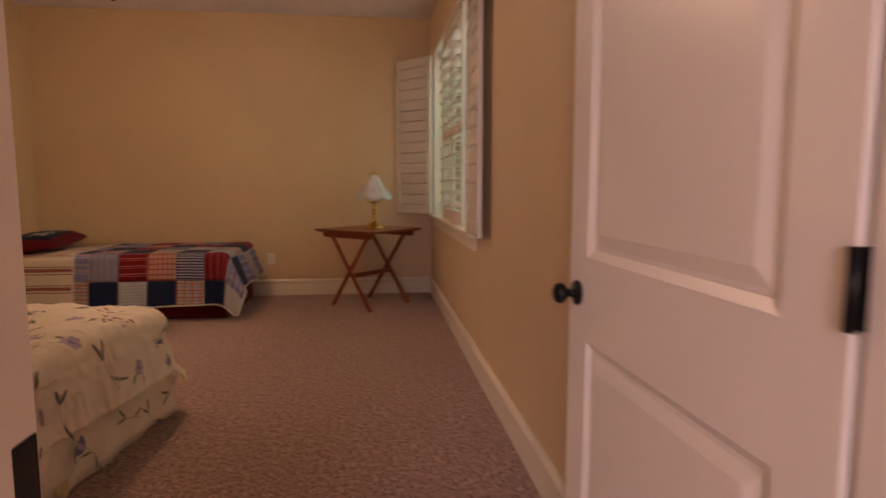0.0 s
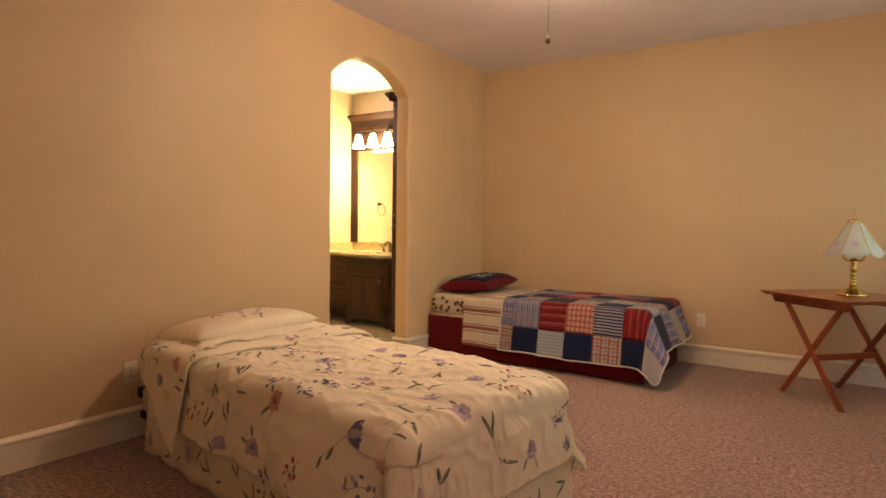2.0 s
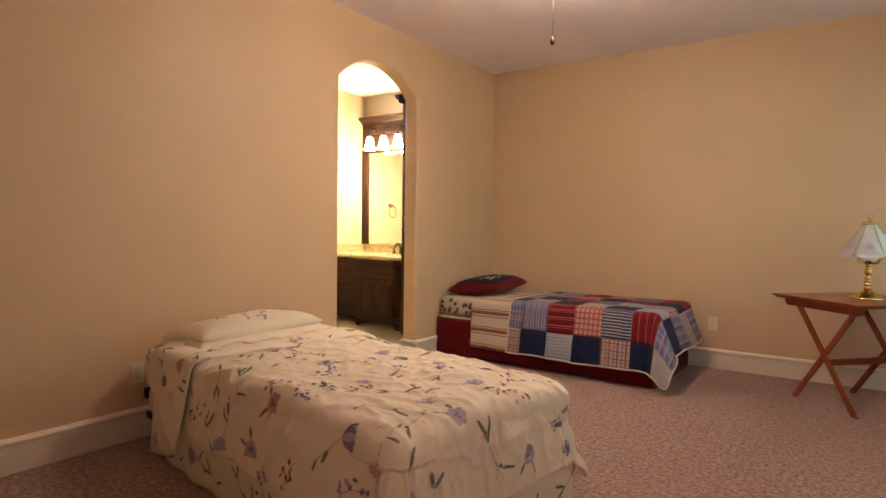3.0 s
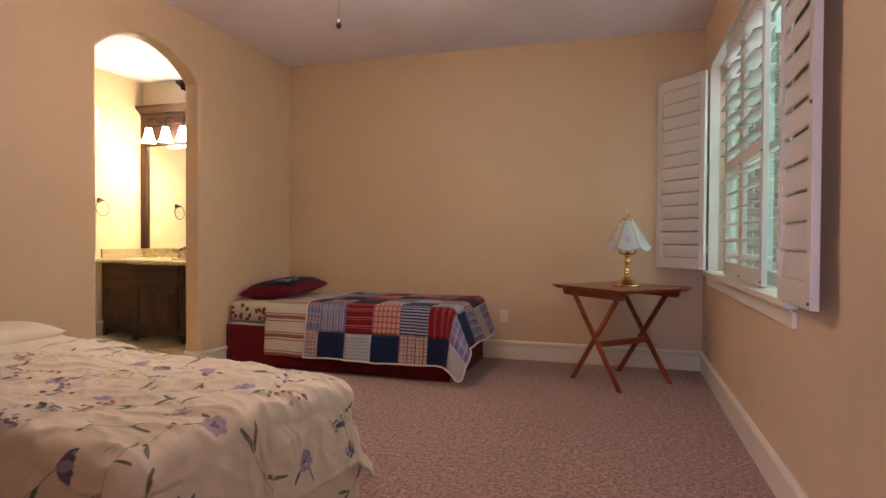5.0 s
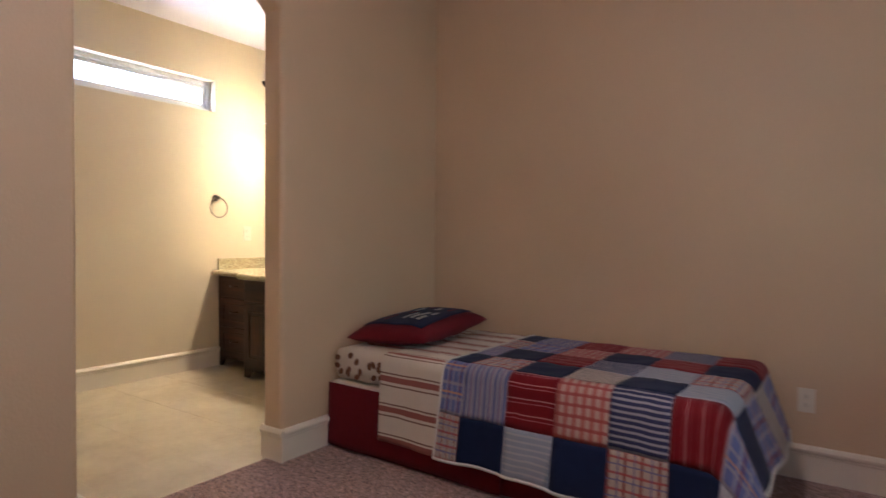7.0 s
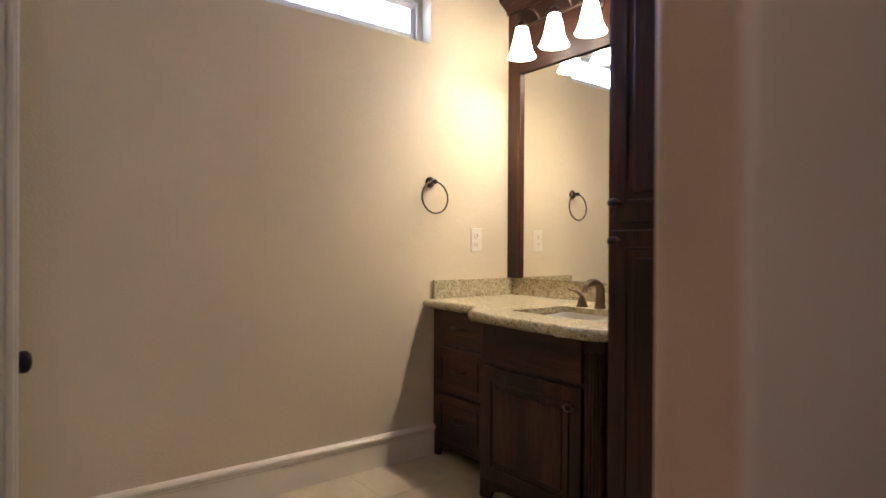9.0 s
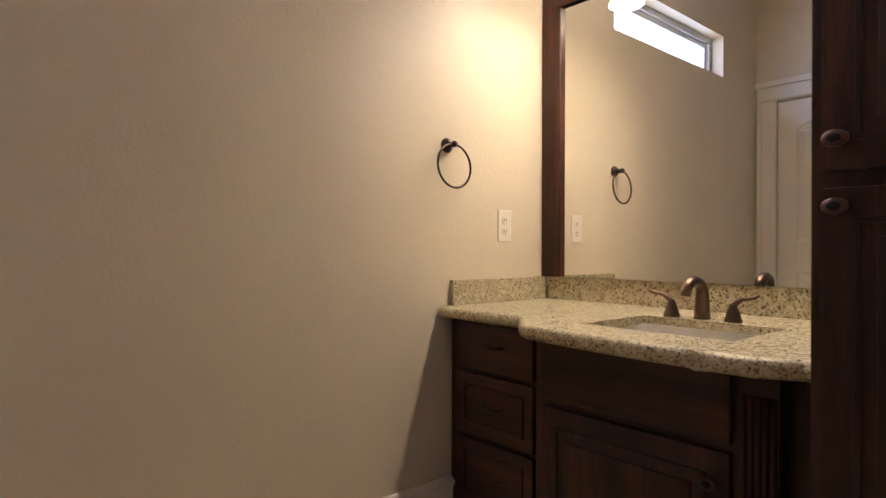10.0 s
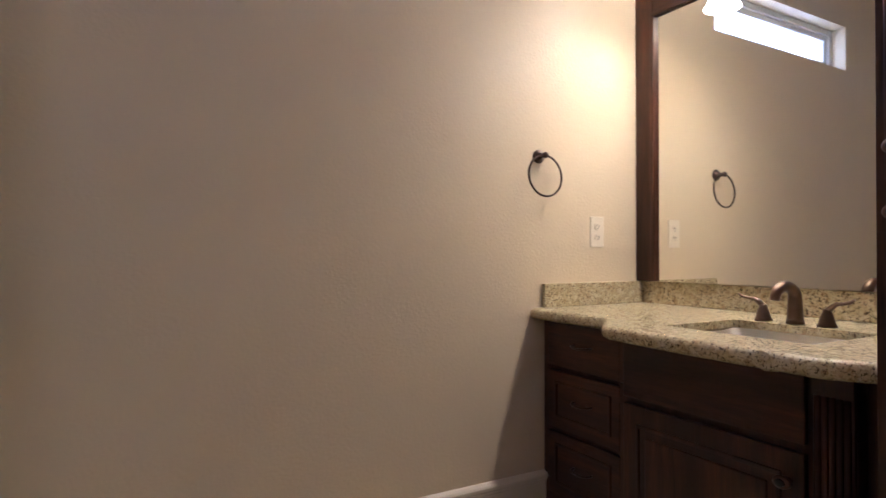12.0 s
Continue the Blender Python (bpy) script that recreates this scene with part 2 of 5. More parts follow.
M_REDSTRIPE_V = cloth("red patch with upright stripes", RED, ((0, 4, 0.1, 0.05, (0.5, 0.28, 0.24)), (0, 8, 0.6, 0.04, (0.36, 0.10, 0.10))))
M_GINGHAM = cloth("red gingham patch", (0.44, 0.30, 0.25), ((0, 6, 0, 0.5, (0.36, 0.10, 0.085)), (1, 6, 0, 0.30, (0.30, 0.06, 0.055))))
M_NAVYSTRIPE = cloth("navy and white striped patch", (0.035, 0.040, 0.10), ((1, 11, 0, 0.4, (0.38, 0.36, 0.38)),))
M_BLUESTRIPE = cloth("blue-grey striped patch", (0.13, 0.14, 0.26), ((0, 9, 0, 0.3, (0.36, 0.33, 0.34)), (0, 4.5, 0.2, 0.15, (0.30, 0.22, 0.25))))
M_BLUEPLAID = cloth("blue plaid patch", (0.12, 0.14, 0.30), ((0, 4, 0, 0.22, (0.31, 0.29, 0.34)), (1, 4, 0, 0.22, (0.30, 0.27, 0.31)), (0, 2, 0.3, 0.07, RED), (1, 2, 0.3, 0.07, (0.5, 0.25, 0.15))))
M_TANPLAID = cloth("tan plaid patch", (0.40, 0.32, 0.265), ((0, 3.5, 0, 0.16, RED), (1, 3.5, 0, 0.16, (0.33, 0.06, 0.06)), (0, 3.5, 0.4, 0.10, (0.10, 0.10, 0.22)), (1, 3.5, 0.4, 0.10, (0.12, 0.12, 0.24))))
M_SKYPATCH = cloth("pale blue patch", (0.27, 0.30, 0.36), ((1, 8, 0, 0.35, (0.38, 0.39, 0.42)),))
M_TICKING = cloth("cream patch with dark stripes", (0.42, 0.36, 0.30), ((1, 10, 0, 0.25, (0.09, 0.07, 0.08)),))
M_GREYSTRIPE = cloth("grey pinstripe patch", (0.40, 0.375, 0.37), ((0, 16, 0, 0.3, (0.16, 0.15, 0.18)),))
M_BINDING = cloth("white binding", (0.56, 0.53, 0.48))
M_SPREAD = cloth("cream bedspread with red stripes", (0.58, 0.52, 0.43), ((1, 9.2, 0.0, 0.19, (0.22, 0.028, 0.022)), (1, 9.2, -0.25, 0.05, (0.12, 0.04, 0.03)), (1, 9.2, -0.86, 0.05, (0.12, 0.04, 0.03))), vary=0.05)
M_SPORT = cloth("cream sheet", (0.58, 0.52, 0.43), vary=0.05)
M_BALL = cloth("brown print", (0.16, 0.075, 0.045), vary=0.3)


# ---- mesh helpers ----
def cube(bm, a, b, bevel=0.0):
    made = bmesh.ops.create_cube(bm, size=1)["verts"]
    for v in made:
        v.co = Vector([(a[k] + b[k]) / 2 + v.co[k] * (b[k] - a[k]) for k in range(3)])
    if bevel:
        edges = list({e for v in made for e in v.link_edges})
        bmesh.ops.bevel(bm, geom=edges, offset=bevel, segments=2, profile=0.6, affect="EDGES")
    return bm


def block(a, b, bevel=0.0):
    return cube(bmesh.new(), a, b, bevel)


def lathe(profile, seg=24, centre=(0, 0, 0)):
    bm = bmesh.new()
    rings = []
    for r, z in profile:
        rings.append([bm.verts.new((centre[0] + r * math.cos(2 * math.pi * k / seg), centre[1] + r * math.sin(2 * math.pi * k / seg), centre[2] + z)) for k in range(seg)])
    for a, b in zip(rings, rings[1:]):
        for k in range(seg):
            bm.faces.new((a[k], a[(k + 1) % seg], b[(k + 1) % seg], b[k]))
    for ring, flip in ((rings[0], True), (rings[-1], False)):
        if (Vector(ring[0].co) - Vector(ring[seg // 2].co)).length > 1e-4:
            bm.faces.new(ring[::-1] if flip else ring)
    smooth(bm)
    return bm


def smooth(bm):
    for f in bm.faces:
        f.smooth = True
    return bm


def thicken(bm, depth):
    """Gives a sheet a back side, depth behind its face, and a rim."""
    bm.normal_update()
    faces, rim = bm.faces[:], [e.link_loops[0] for e in bm.edges if e.is_boundary]
    rim = [(lp.vert, lp.link_loop_next.vert) for lp in rim]
    twin = {v: bm.verts.new(v.co - v.normal * depth) for v in bm.verts[:]}
    for f in faces:
        bm.faces.new([twin[v] for v in reversed(f.verts)]).smooth = True
    for a, b in rim:
        bm.faces.new((b, a, twin[a], twin[b])).smooth = True


def tube(points, radius, seg=10, closed=False):
    """A round bar along points; radius: one number, or one for each point."""
    bm = bmesh.new()
    pts = [Vector(p) for p in points]
    n = len(pts)
    rings, up = [], None
    for i, p in enumerate(pts):
        a, b = pts[(i - 1) % n] if closed or i else p, pts[(i + 1) % n] if closed or i < n - 1 else p
        d = (b - a).normalized()
        if up is None:
            up = d.orthogonal().normalized()
        up = (up - d * up.dot(d)).normalized()
        side = d.cross(up)
        r = radius[i] if isinstance(radius, (list, tuple)) else radius
        rings.append([bm.verts.new(p + (up * math.cos(2 * math.pi * k / seg) + side * math.sin(2 * math.pi * k / seg)) * r) for k in range(seg)])
    for i in range(n if closed else n - 1):
        a, b = rings[i], rings[(i + 1) % n]
        for k in range(seg):
            bm.faces.new((a[k], b[k], b[(k + 1) % seg], a[(k + 1) % seg]))
    if not closed:
        bm.faces.new(rings[0])
        bm.faces.new(rings[-1][::-1])
    bmesh.ops.recalc_face_normals(bm, faces=bm.faces)
    return smooth(bm)


def prism(outline, axis, a, b, bevel=0.0, bevel_if=None):
    """An outline of (u, v) points drawn along an axis from a to b; u, v are the other two axes in order."""
    bm = bmesh.new()
    order = {0: lambda u, v, w: (w, u, v), 1: lambda u, v, w: (u, w, v), 2: lambda u, v, w: (u, v, w)}[axis]
    lo, hi = ([bm.verts.new(order(u, v, w)) for u, v in outline] for w in (a, b))
    n = len(outline)
    bm.faces.new(lo)
    bm.faces.new(hi[::-1])
    for i in range(n):
        bm.faces.new((lo[i], hi[i], hi[(i + 1) % n], lo[(i + 1) % n]))
    bmesh.ops.recalc_face_normals(bm, faces=bm.faces)
    if bevel:
        edges = [e for e in bm.edges if bevel_if is None or bevel_if(e)]
        bmesh.ops.bevel(bm, geom=edges, offset=bevel, segments=4, profile=0.5, affect="EDGES")
    return bm


def mesh_of(name, bm, material):
    me = bpy.data.meshes.new(name)
    bm.to_mesh(me)
    bm.free()
    me.materials.append(material)
    return me


def part(name, bm, material, parent, label=""):
    ob = new(name, mesh_of(name, bm, material))
    ob.parent = parent
    return tagged(ob, label)


def fixed(name, bm, material, label, category=""):
    return tagged(new(name, mesh_of(name, bm, material)), label, category or name.split("_")[0], kind="structure")


def thing(name, label, category, place=(0, 0, 0), turn=0, group="", kind=""):
    ob = new(name)
    ob.empty_display_size = 0.1
    ob.matrix_world = pose(*place, 0, 0, turn)
    return tagged(ob, label, category, group, kind)


def add_uv(bm, fn):
    layer = bm.loops.layers.uv.new("UVMap")
    for f in bm.faces:
        for lp in f.loops:
            lp[layer].uv = fn(lp.vert)


# ---- structure ----
fixed("floor", block((L - 0.10, -3.6, -0.10), (0.25, N + 0.2, 0.0)), M_CARPET, "pink-beige cut pile carpet over the bedroom floor", "carpet")
fixed("ceiling", block((L - 0.02, -3.6, CEIL), (0.25, N + 0.2, CEIL + 0.15)), M_CEIL, "white textured bedroom ceiling")
fixed("ceiling_bath", block((W - 0.2, 4.0, BCEIL), (L - 0.024, NB + 0.2, BCEIL + 0.15)), M_CEIL, "white textured bathroom ceiling", "ceiling")
fixed("wall_north", block((LB, N, 0), (0.2, N + 0.18, CEIL)), M_WALL, "tan painted bedroom wall behind the patchwork bed", "wall")

bm = bmesh.new()
for a, b in (((0, -3.6, 0), (0.2, WIN0, CEIL)), ((0, WIN1, 0), (0.2, N, CEIL)), ((0, WIN0, 0), (0.2, WIN1, WZ0)), ((0, WIN0, WZ1), (0.2, WIN1, CEIL))):
    cube(bm, a, b)
fixed("wall_east", bm, M_WALL, "tan painted wall with the shuttered window", "wall")

notch = [(L, 0), (L, CEIL), (0, CEIL), (0, 0), (D1, 0), (D1, DH), (D0, DH), (D0, 0)]
fixed("wall_south", prism(notch, 1, S - 0.13, S), M_WALL, "tan painted wall with the entry doorway", "wall")

half = (ARCH1 - ARCH0) / 2
radius = (half * half + RISE * RISE) / (2 * RISE)
sweep = math.asin(half / radius)
arc = []
for k in range(25):
    a = sweep - 2 * sweep * k / 24
    arc.append((ARCH0 + half + radius * math.sin(a), SPRING + RISE - radius + radius * math.cos(a)))
outline = [(S - 0.13, 0), (S - 0.13, BCEIL), (NB, BCEIL), (NB, 0), (ARCH1, 0), *arc, (ARCH0, 0)]


def arch_edge(e):
    m = (e.verts[0].co + e.verts[1].co) / 2
    flat = abs(e.verts[0].co.x - e.verts[1].co.x) < 1e-6
    return flat and ARCH0 - 0.01 < m.y < ARCH1 + 0.01 and m.z > 0.001 and m.z < SPRING + RISE + 0.01


wall_arch = fixed("wall_west", prism(outline, 0, LB, L, 0.024, arch_edge), M_WALL, "tan painted wall with a round-edged arched opening", "wall")

bm = bmesh.new()
for a, b in (((W - 0.2, 4.1, 0), (W, BW0, BCEIL)), ((W - 0.2, BW1, 0), (W, NB, BCEIL)), ((W - 0.2, BW0, 0), (W, BW1, BZ0)), ((W - 0.2, BW0, BZ1), (W, BW1, BCEIL))):
    cube(bm, a, b)
fixed("wall_bath_west", bm, M_BATH, "cream painted bathroom wall with a high window", "wall")
fixed("wall_bath_north", block((W - 0.2, NB, 0), (L, NB + 0.15, BCEIL)), M_BATH, "cream painted bathroom wall behind the vanity", "wall")
SB, DX0, DX1, DZ = 4.56, -6.010, -5.170, 2.155          # bath south wall, its doorway
notch = [(W, 0), (W, BCEIL), (-4.95, BCEIL), (-4.95, 0), (DX1, 0), (DX1, DZ), (DX0, DZ), (DX0, 0)]
fixed("wall_bath_south", prism(notch, 1, SB - 0.12, SB), M_BATH, "cream painted bathroom wall with a closed door", "wall")
fixed("wall_bath_return", block((-5.07, 4.12, 0), (-4.95, SB - 0.12, BCEIL)), M_BATH, "cream painted short return wall", "wall")
fixed("wall_bath_end", block((-5.07, 4.0, 0), (LB, 4.12, BCEIL)), M_BATH, "cream painted end wall", "wall")
# hallway never in view; its end wall opening is added for the fill lamp
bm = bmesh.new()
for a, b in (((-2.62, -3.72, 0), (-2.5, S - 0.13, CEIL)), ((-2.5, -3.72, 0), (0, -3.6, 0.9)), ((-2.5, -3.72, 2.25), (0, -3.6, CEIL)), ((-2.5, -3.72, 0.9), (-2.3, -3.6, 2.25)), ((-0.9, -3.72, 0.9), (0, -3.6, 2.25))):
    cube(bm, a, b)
fixed("wall_hall", bm, M_WALL, "unseen tan hallway walls with an opening added for the fill lamp", "wall")


def baseboard(p, q, out, name="baseboard", cut=0.0):
    """A moulded skirting along the floor from p to q; out: the way it faces."""
    prof = [(0, 0), (0.014, 0), (0.014, 0.118), (0.017, 0.124), (0.017, 0.132), (0.024, 0.140), (0.026, 0.152), (0.020, 0.160), (0.012, 0.166), (0, 0.168)]
    bm = bmesh.new()
    rows = []
    for e in (p, q):
        rows.append([bm.verts.new((e[0] + out[0] * d, e[1] + out[1] * d, z)) for d, z in prof])
    for i in range(len(prof)):
        k = (i + 1) % len(prof)
        bm.faces.new((rows[0][i], rows[0][k], rows[1][k], rows[1][i]))
    bm.faces.new(rows[0])
    bm.faces.new(rows[1][::-1])
    bmesh.ops.recalc_face_normals(bm, faces=bm.faces)
    return fixed(name, bm, M_TRIM, "cream moulded baseboard along the wall", "baseboard")


baseboard((L, N), (0, N), (0, -1))
baseboard((0, S), (0, N - 0.026), (-1, 0))
baseboard((L, S), (L, ARCH0 - 0.002), (1, 0))
baseboard((L, ARCH1 + 0.002), (L, N - 0.026), (1, 0))
baseboard((L + 0.026, S), (D0 - 0.09, S), (0, 1))
baseboard((LB - 0.0, ARCH1 + 0.001), (L + 0.022, ARCH1 + 0.001), (0, -1))
baseboard((LB, ARCH0 - 0.001), (L + 0.022, ARCH0 - 0.001), (0, 1))
baseboard((W, SB + 0.03), (W, 6.50), (1, 0))
baseboard((LB, ARCH1), (LB, 6.2), (-1, 0))

# door casings
def casing(x0, x1, top, y, out, name, wide=0.085):
    bm = bmesh.new()
    for a, b in (((x0 - wide, 0, 0), (x0, 0, 0)), ((x1, 0, 0), (x1 + wide, 0, 0))):
        cube(bm, (a[0], min(y, y + out * 0.018), 0), (b[0], max(y, y + out * 0.018), top), 0.004)
        inner = (a[0], b[0])
        cube(bm, (inner[0] + 0.012, min(y, y + out * 0.027), 0), (inner[0] + 0.034, max(y, y + out * 0.027), top), 0.005)
        cube(bm, (inner[1] - 0.026, min(y, y + out * 0.024), 0), (inner[1] - 0.008, max(y, y + out * 0.024), top), 0.004)
    cube(bm, (x0 - wide, min(y, y + out * 0.018), top + 0.001), (x1 + wide, max(y, y + out * 0.018), top + wide), 0.004)
    cube(bm, (x0 - wide, min(y, y + out * 0.027), top + 0.008), (x1 + wide, max(y, y + out * 0.027), top + 0.026), 0.005)
    cube(bm, (x0 - wide - 0.012, min(y, y + out * 0.034), top + wide - 0.025), (x1 + wide + 0.012, max(y, y + out * 0.034), top + wide + 0.016), 0.006)
    return fixed(name, bm, M_TRIM, "cream moulded door casing", "trim")


casing(DX0 + 0.002, DX1, DZ, SB, 1, "trim", 0.130)
bm = bmesh.new()
cube(bm, (D0 - 0.085, S, 0), (D0, S + 0.016, DH + 0.08), 0.004)
cube(bm, (D0 + 0.001, S, DH), (-0.002, S + 0.016, DH + 0.08), 0.004)
fixed("trim_entry", bm, M_TRIM, "cream door casing round the entry", "trim")
bm = bmesh.new()
cube(bm, (D0, S - 0.15, 0), (D0 + 0.018, S + 0.016, DH), 0.002)
cube(bm, (D0 + 0.018, S - 0.10, 0), (D0 + 0.029, S - 0.045, DH - 0.02), 0.002)
cube(bm, (D1 - 0.012, S - 0.15, 0), (D1 + 0.006, S + 0.0, DH), 0.002)
cube(bm, (D0 + 0.018, S - 0.15, DH - 0.018), (D1 - 0.012, S + 0.016, DH), 0.002)
jamb = fixed("door_frame", bm, M_DOOR, "white painted door jamb at the entry", "door frame")
part("strike_plate", block((D0 + 0.018, S - 0.040, 0.825), (D0 + 0.0205, S + 0.010, 0.895), 0.001), M_BLACK, jamb, "black latch strike plate")


def rect_ring(bm, x0, x1, z0, z1, inset, ya, yb):
    """A sloped moulding round a rectangle: its outer edge at ya, its inner edge, inset inside, at yb."""
    loops = []
    for d, y in ((0, ya), (inset, yb), (0, yb)):
        loops.append([bm.verts.new((x, y, z)) for x, z in ((x0 + d, z0 + d), (x1 - d, z0 + d), (x1 - d, z1 - d), (x0 + d, z1 - d))])
    for p, q in zip(loops, loops[1:] + loops[:1]):
        for k in range(4):
            bm.faces.new((p[k], p[(k + 1) % 4], q[(k + 1) % 4], q[k]))
    bmesh.ops.recalc_face_normals(bm, faces=bm.faces)
    return bm


def raised_field(x0, x1, z0, z1, slope, ya, yb):
    """A panel that stands at ya along its edge and rises over a slope to yb."""
    bm = bmesh.new()
    lo = [bm.verts.new((x, ya, z)) for x, z in ((x0, z0), (x1, z0), (x1, z1), (x0, z1))]
    hi = [bm.verts.new((x, yb, z)) for x, z in ((x0 + slope, z0 + slope), (x1 - slope, z0 + slope), (x1 - slope, z1 - slope), (x0 + slope, z1 - slope))]
    bm.faces.new(lo)
    bm.faces.new(hi)
    for k in range(4):
        bm.faces.new((lo[k], lo[(k + 1) % 4], hi[(k + 1) % 4], hi[k]))
    bmesh.ops.recalc_face_normals(bm, faces=bm.faces)
    return bm


def panel_door(name, wide, high, thick, arched, label, mid=0.854, hinges=True):
    """A moulded two-panel door, hinged at its origin, running along +x, its faces at y = 0 and y = -thick."""
    root = thing(name, label, "door", kind="structure")
    st, rail, deep = 0.118, 0.108, 0.011
    part("slab", block((0, -thick + deep, 0.012), (wide, -deep, high), 0.001), M_DOOR, root)
    for face in (0, 1):
        y0, y1 = (-deep, 0.0) if face == 0 else (-thick, -thick + deep)
        near, far = (-0.0006, -deep) if face == 0 else (-thick + 0.0006, -thick + deep)
        bm = bmesh.new()
        cube(bm, (0, y0, 0.012), (st, y1, high), 0.0015)
        cube(bm, (wide - st, y0, 0.012), (wide, y1, high), 0.0015)
        cube(bm, (st, y0, 0.012), (wide - st, y1, 0.25), 0.0015)
        cube(bm, (st, y0, mid - rail), (wide - st, y1, mid + rail), 0.0015)
        crest = high - 0.13
        if arched:
            crest = high - 0.20
            pts, bead = [(st, high), (st, crest)], []
            for k in range(17):
                u = -1 + 2 * k / 16
                x, z = wide / 2 + u * (wide / 2 - st), crest + 0.085 * (1 - u * u)
                pts.append((x, z))
                bead.append((x, (near + far) / 2, z - 0.006))
            pts.append((wide - st, high))
            arch = prism(pts, 1, y0, y1)
            me = bpy.data.meshes.new("tmp")
            arch.to_mesh(me)
            arch.free()
            bm.from_mesh(me)
            bpy.data.meshes.remove(me)
            part("arch_moulding", tube(bead, 0.007, 6), M_DOOR, root)
        else:
            cube(bm, (st, y0, high - 0.13), (wide - st, y1, high), 0.0015)
        part("stile_and_rail", bm, M_DOOR, root)
        for z0, z1 in ((0.25, mid - rail), (mid + rail, crest)):
            part("panel_moulding", rect_ring(bmesh.new(), st - 0.001, wide - st + 0.001, z0 - 0.001, z1 + 0.001, 0.020, near, far), M_DOOR, root)
            part("raised_panel", raised_field(st + 0.030, wide - st - 0.030, z0 + 0.030, z1 - 0.030, 0.030, far, near + (far - near) * 0.2), M_DOOR, root)
    for s in (1, -1):
        y = 0.0 if s == 1 else -thick
        k = part("knob", lathe([(0.031, 0), (0.033, 0.004), (0.030, 0.009), (0.012, 0.012), (0.010, 0.030), (0.020, 0.036), (0.027, 0.046), (0.026, 0.058), (0.016, 0.066), (0.0001, 0.068)], 20), M_BLACK, root, "black door knob")
        k.matrix_local = pose(wide - 0.062, y, 0.862, -90 * s, 0, 0)
    part("latch_plate", block((wide - 0.0005, -thick / 2 - 0.012, 0.83), (wide + 0.0015, -thick / 2 + 0.012, 0.89)), M_BLACK, root, "black latch plate")
    for z in (0.24, 1.02, high - 0.20) if hinges else ():
        part("hinge", tube([(-0.004, 0.006, z - 0.05), (-0.004, 0.006, z + 0.05)], 0.0075), M_BLACK, root, "black butt hinge")
        part("hinge_leaf", block((-0.0035, -thick + 0.004, z - 0.05), (-0.001, -0.002, z + 0.05)), M_BLACK, root)
    return root


entry = panel_door("door_1", 0.908, 2.03, 0.036, False, "white two-panel entry door standing open against the wall, black knob")
entry.matrix_world = pose(-0.063, S + 0.014, 0, 0, 0, 91.6)
bath_door = panel_door("door_2", 0.83, 2.145, 0.036, True, "white arch-panel bathroom door, shut", 1.03, False)
bath_door.matrix_world = pose(DX0 + 0.005, SB - 0.012, 0, 0, 0, 0)

for leaf in (bath_door, *bath_door.children_recursive):
    if leaf.data and leaf.data.materials and leaf.data.materials[0] == M_DOOR:
        leaf.data.materials[0] = M_TRIM

# ---- windows ----
def sash_window(name, label, y0, y1, z0, z1, x, rails, glass, frame_mat):
    root = thing(name, label, "window", kind="structure")
    f = 0.035
    bm = bmesh.new()
    for a, b in (((y0, z0), (y1, z0 + f)), ((y0, z1 - f), (y1, z1)), ((y0, z0 + f), (y0 + f, z1 - f)), ((y1 - f, z0 + f), (y1, z1 - f))):
        cube(bm, (x - 0.03, a[0], a[1]), (x + 0.03, b[0], b[1]), 0.003)
    part("window_frame", bm, frame_mat, root)
    bm = bmesh.new()
    for a, b in (((y0 + f, z0 + f), (y1 - f, z0 + 2 * f)), ((y0 + f, z1 - 2 * f), (y1 - f, z1 - f)), ((y0 + f, z0 + 2 * f), (y0 + 2 * f, z1 - 2 * f)), ((y1 - 2 * f, z0 + 2 * f), (y1 - f, z1 - 2 * f))):
        cube(bm, (x - 0.015, a[0] + 0.0005, a[1] + 0.0005), (x + 0.012, b[0] - 0.0005, b[1] - 0.0005), 0.003)
    part("sash", bm, frame_mat, root)
    for yy, zz in rails:
        if zz:
            part("meeting_rail", block((x - 0.02, y0 + 2 * f, zz - 0.022), (x + 0.02, y1 - 2 * f, zz + 0.022), 0.003), frame_mat, root)
        else:
            part("mullion", block((x - 0.025, yy - 0.03, z0 + f), (x + 0.025, yy + 0.03, z1 - f), 0.003), frame_mat, root)
    pane = part("pane", block((x + 0.002, y0 + f, z0 + f), (x + 0.006, y1 - f, z1 - f)), glass, root)
    pane.visible_shadow = False
    return root


ZM = 1.60
win = sash_window("window_1", "wide bedroom window with a middle rail and green-tinted glass", WIN0, WIN1, WZ0, WZ1, 0.145, ((5.095, 0), (0, ZM)), M_GREEN_GLASS, M_SHUTTER)
part("window_sill", block((-0.050, WIN0 - 0.045, WZ0 - 0.028), (0.113, WIN1 + 0.045, WZ0 + 0.004), 0.006), M_TRIM, win, "cream painted sill")
bm = bmesh.new()
cube(bm, (-0.018, WIN0 - 0.03, WZ0 - 0.105), (0, WIN1 + 0.03, WZ0 - 0.028), 0.003)
cube(bm, (-0.026, WIN0 - 0.03, WZ0 - 0.044), (-0.0, WIN1 + 0.03, WZ0 - 0.0285), 0.004)
part("apron", bm, M_TRIM, win, "cream moulded apron under the sill")
bm = bmesh.new()
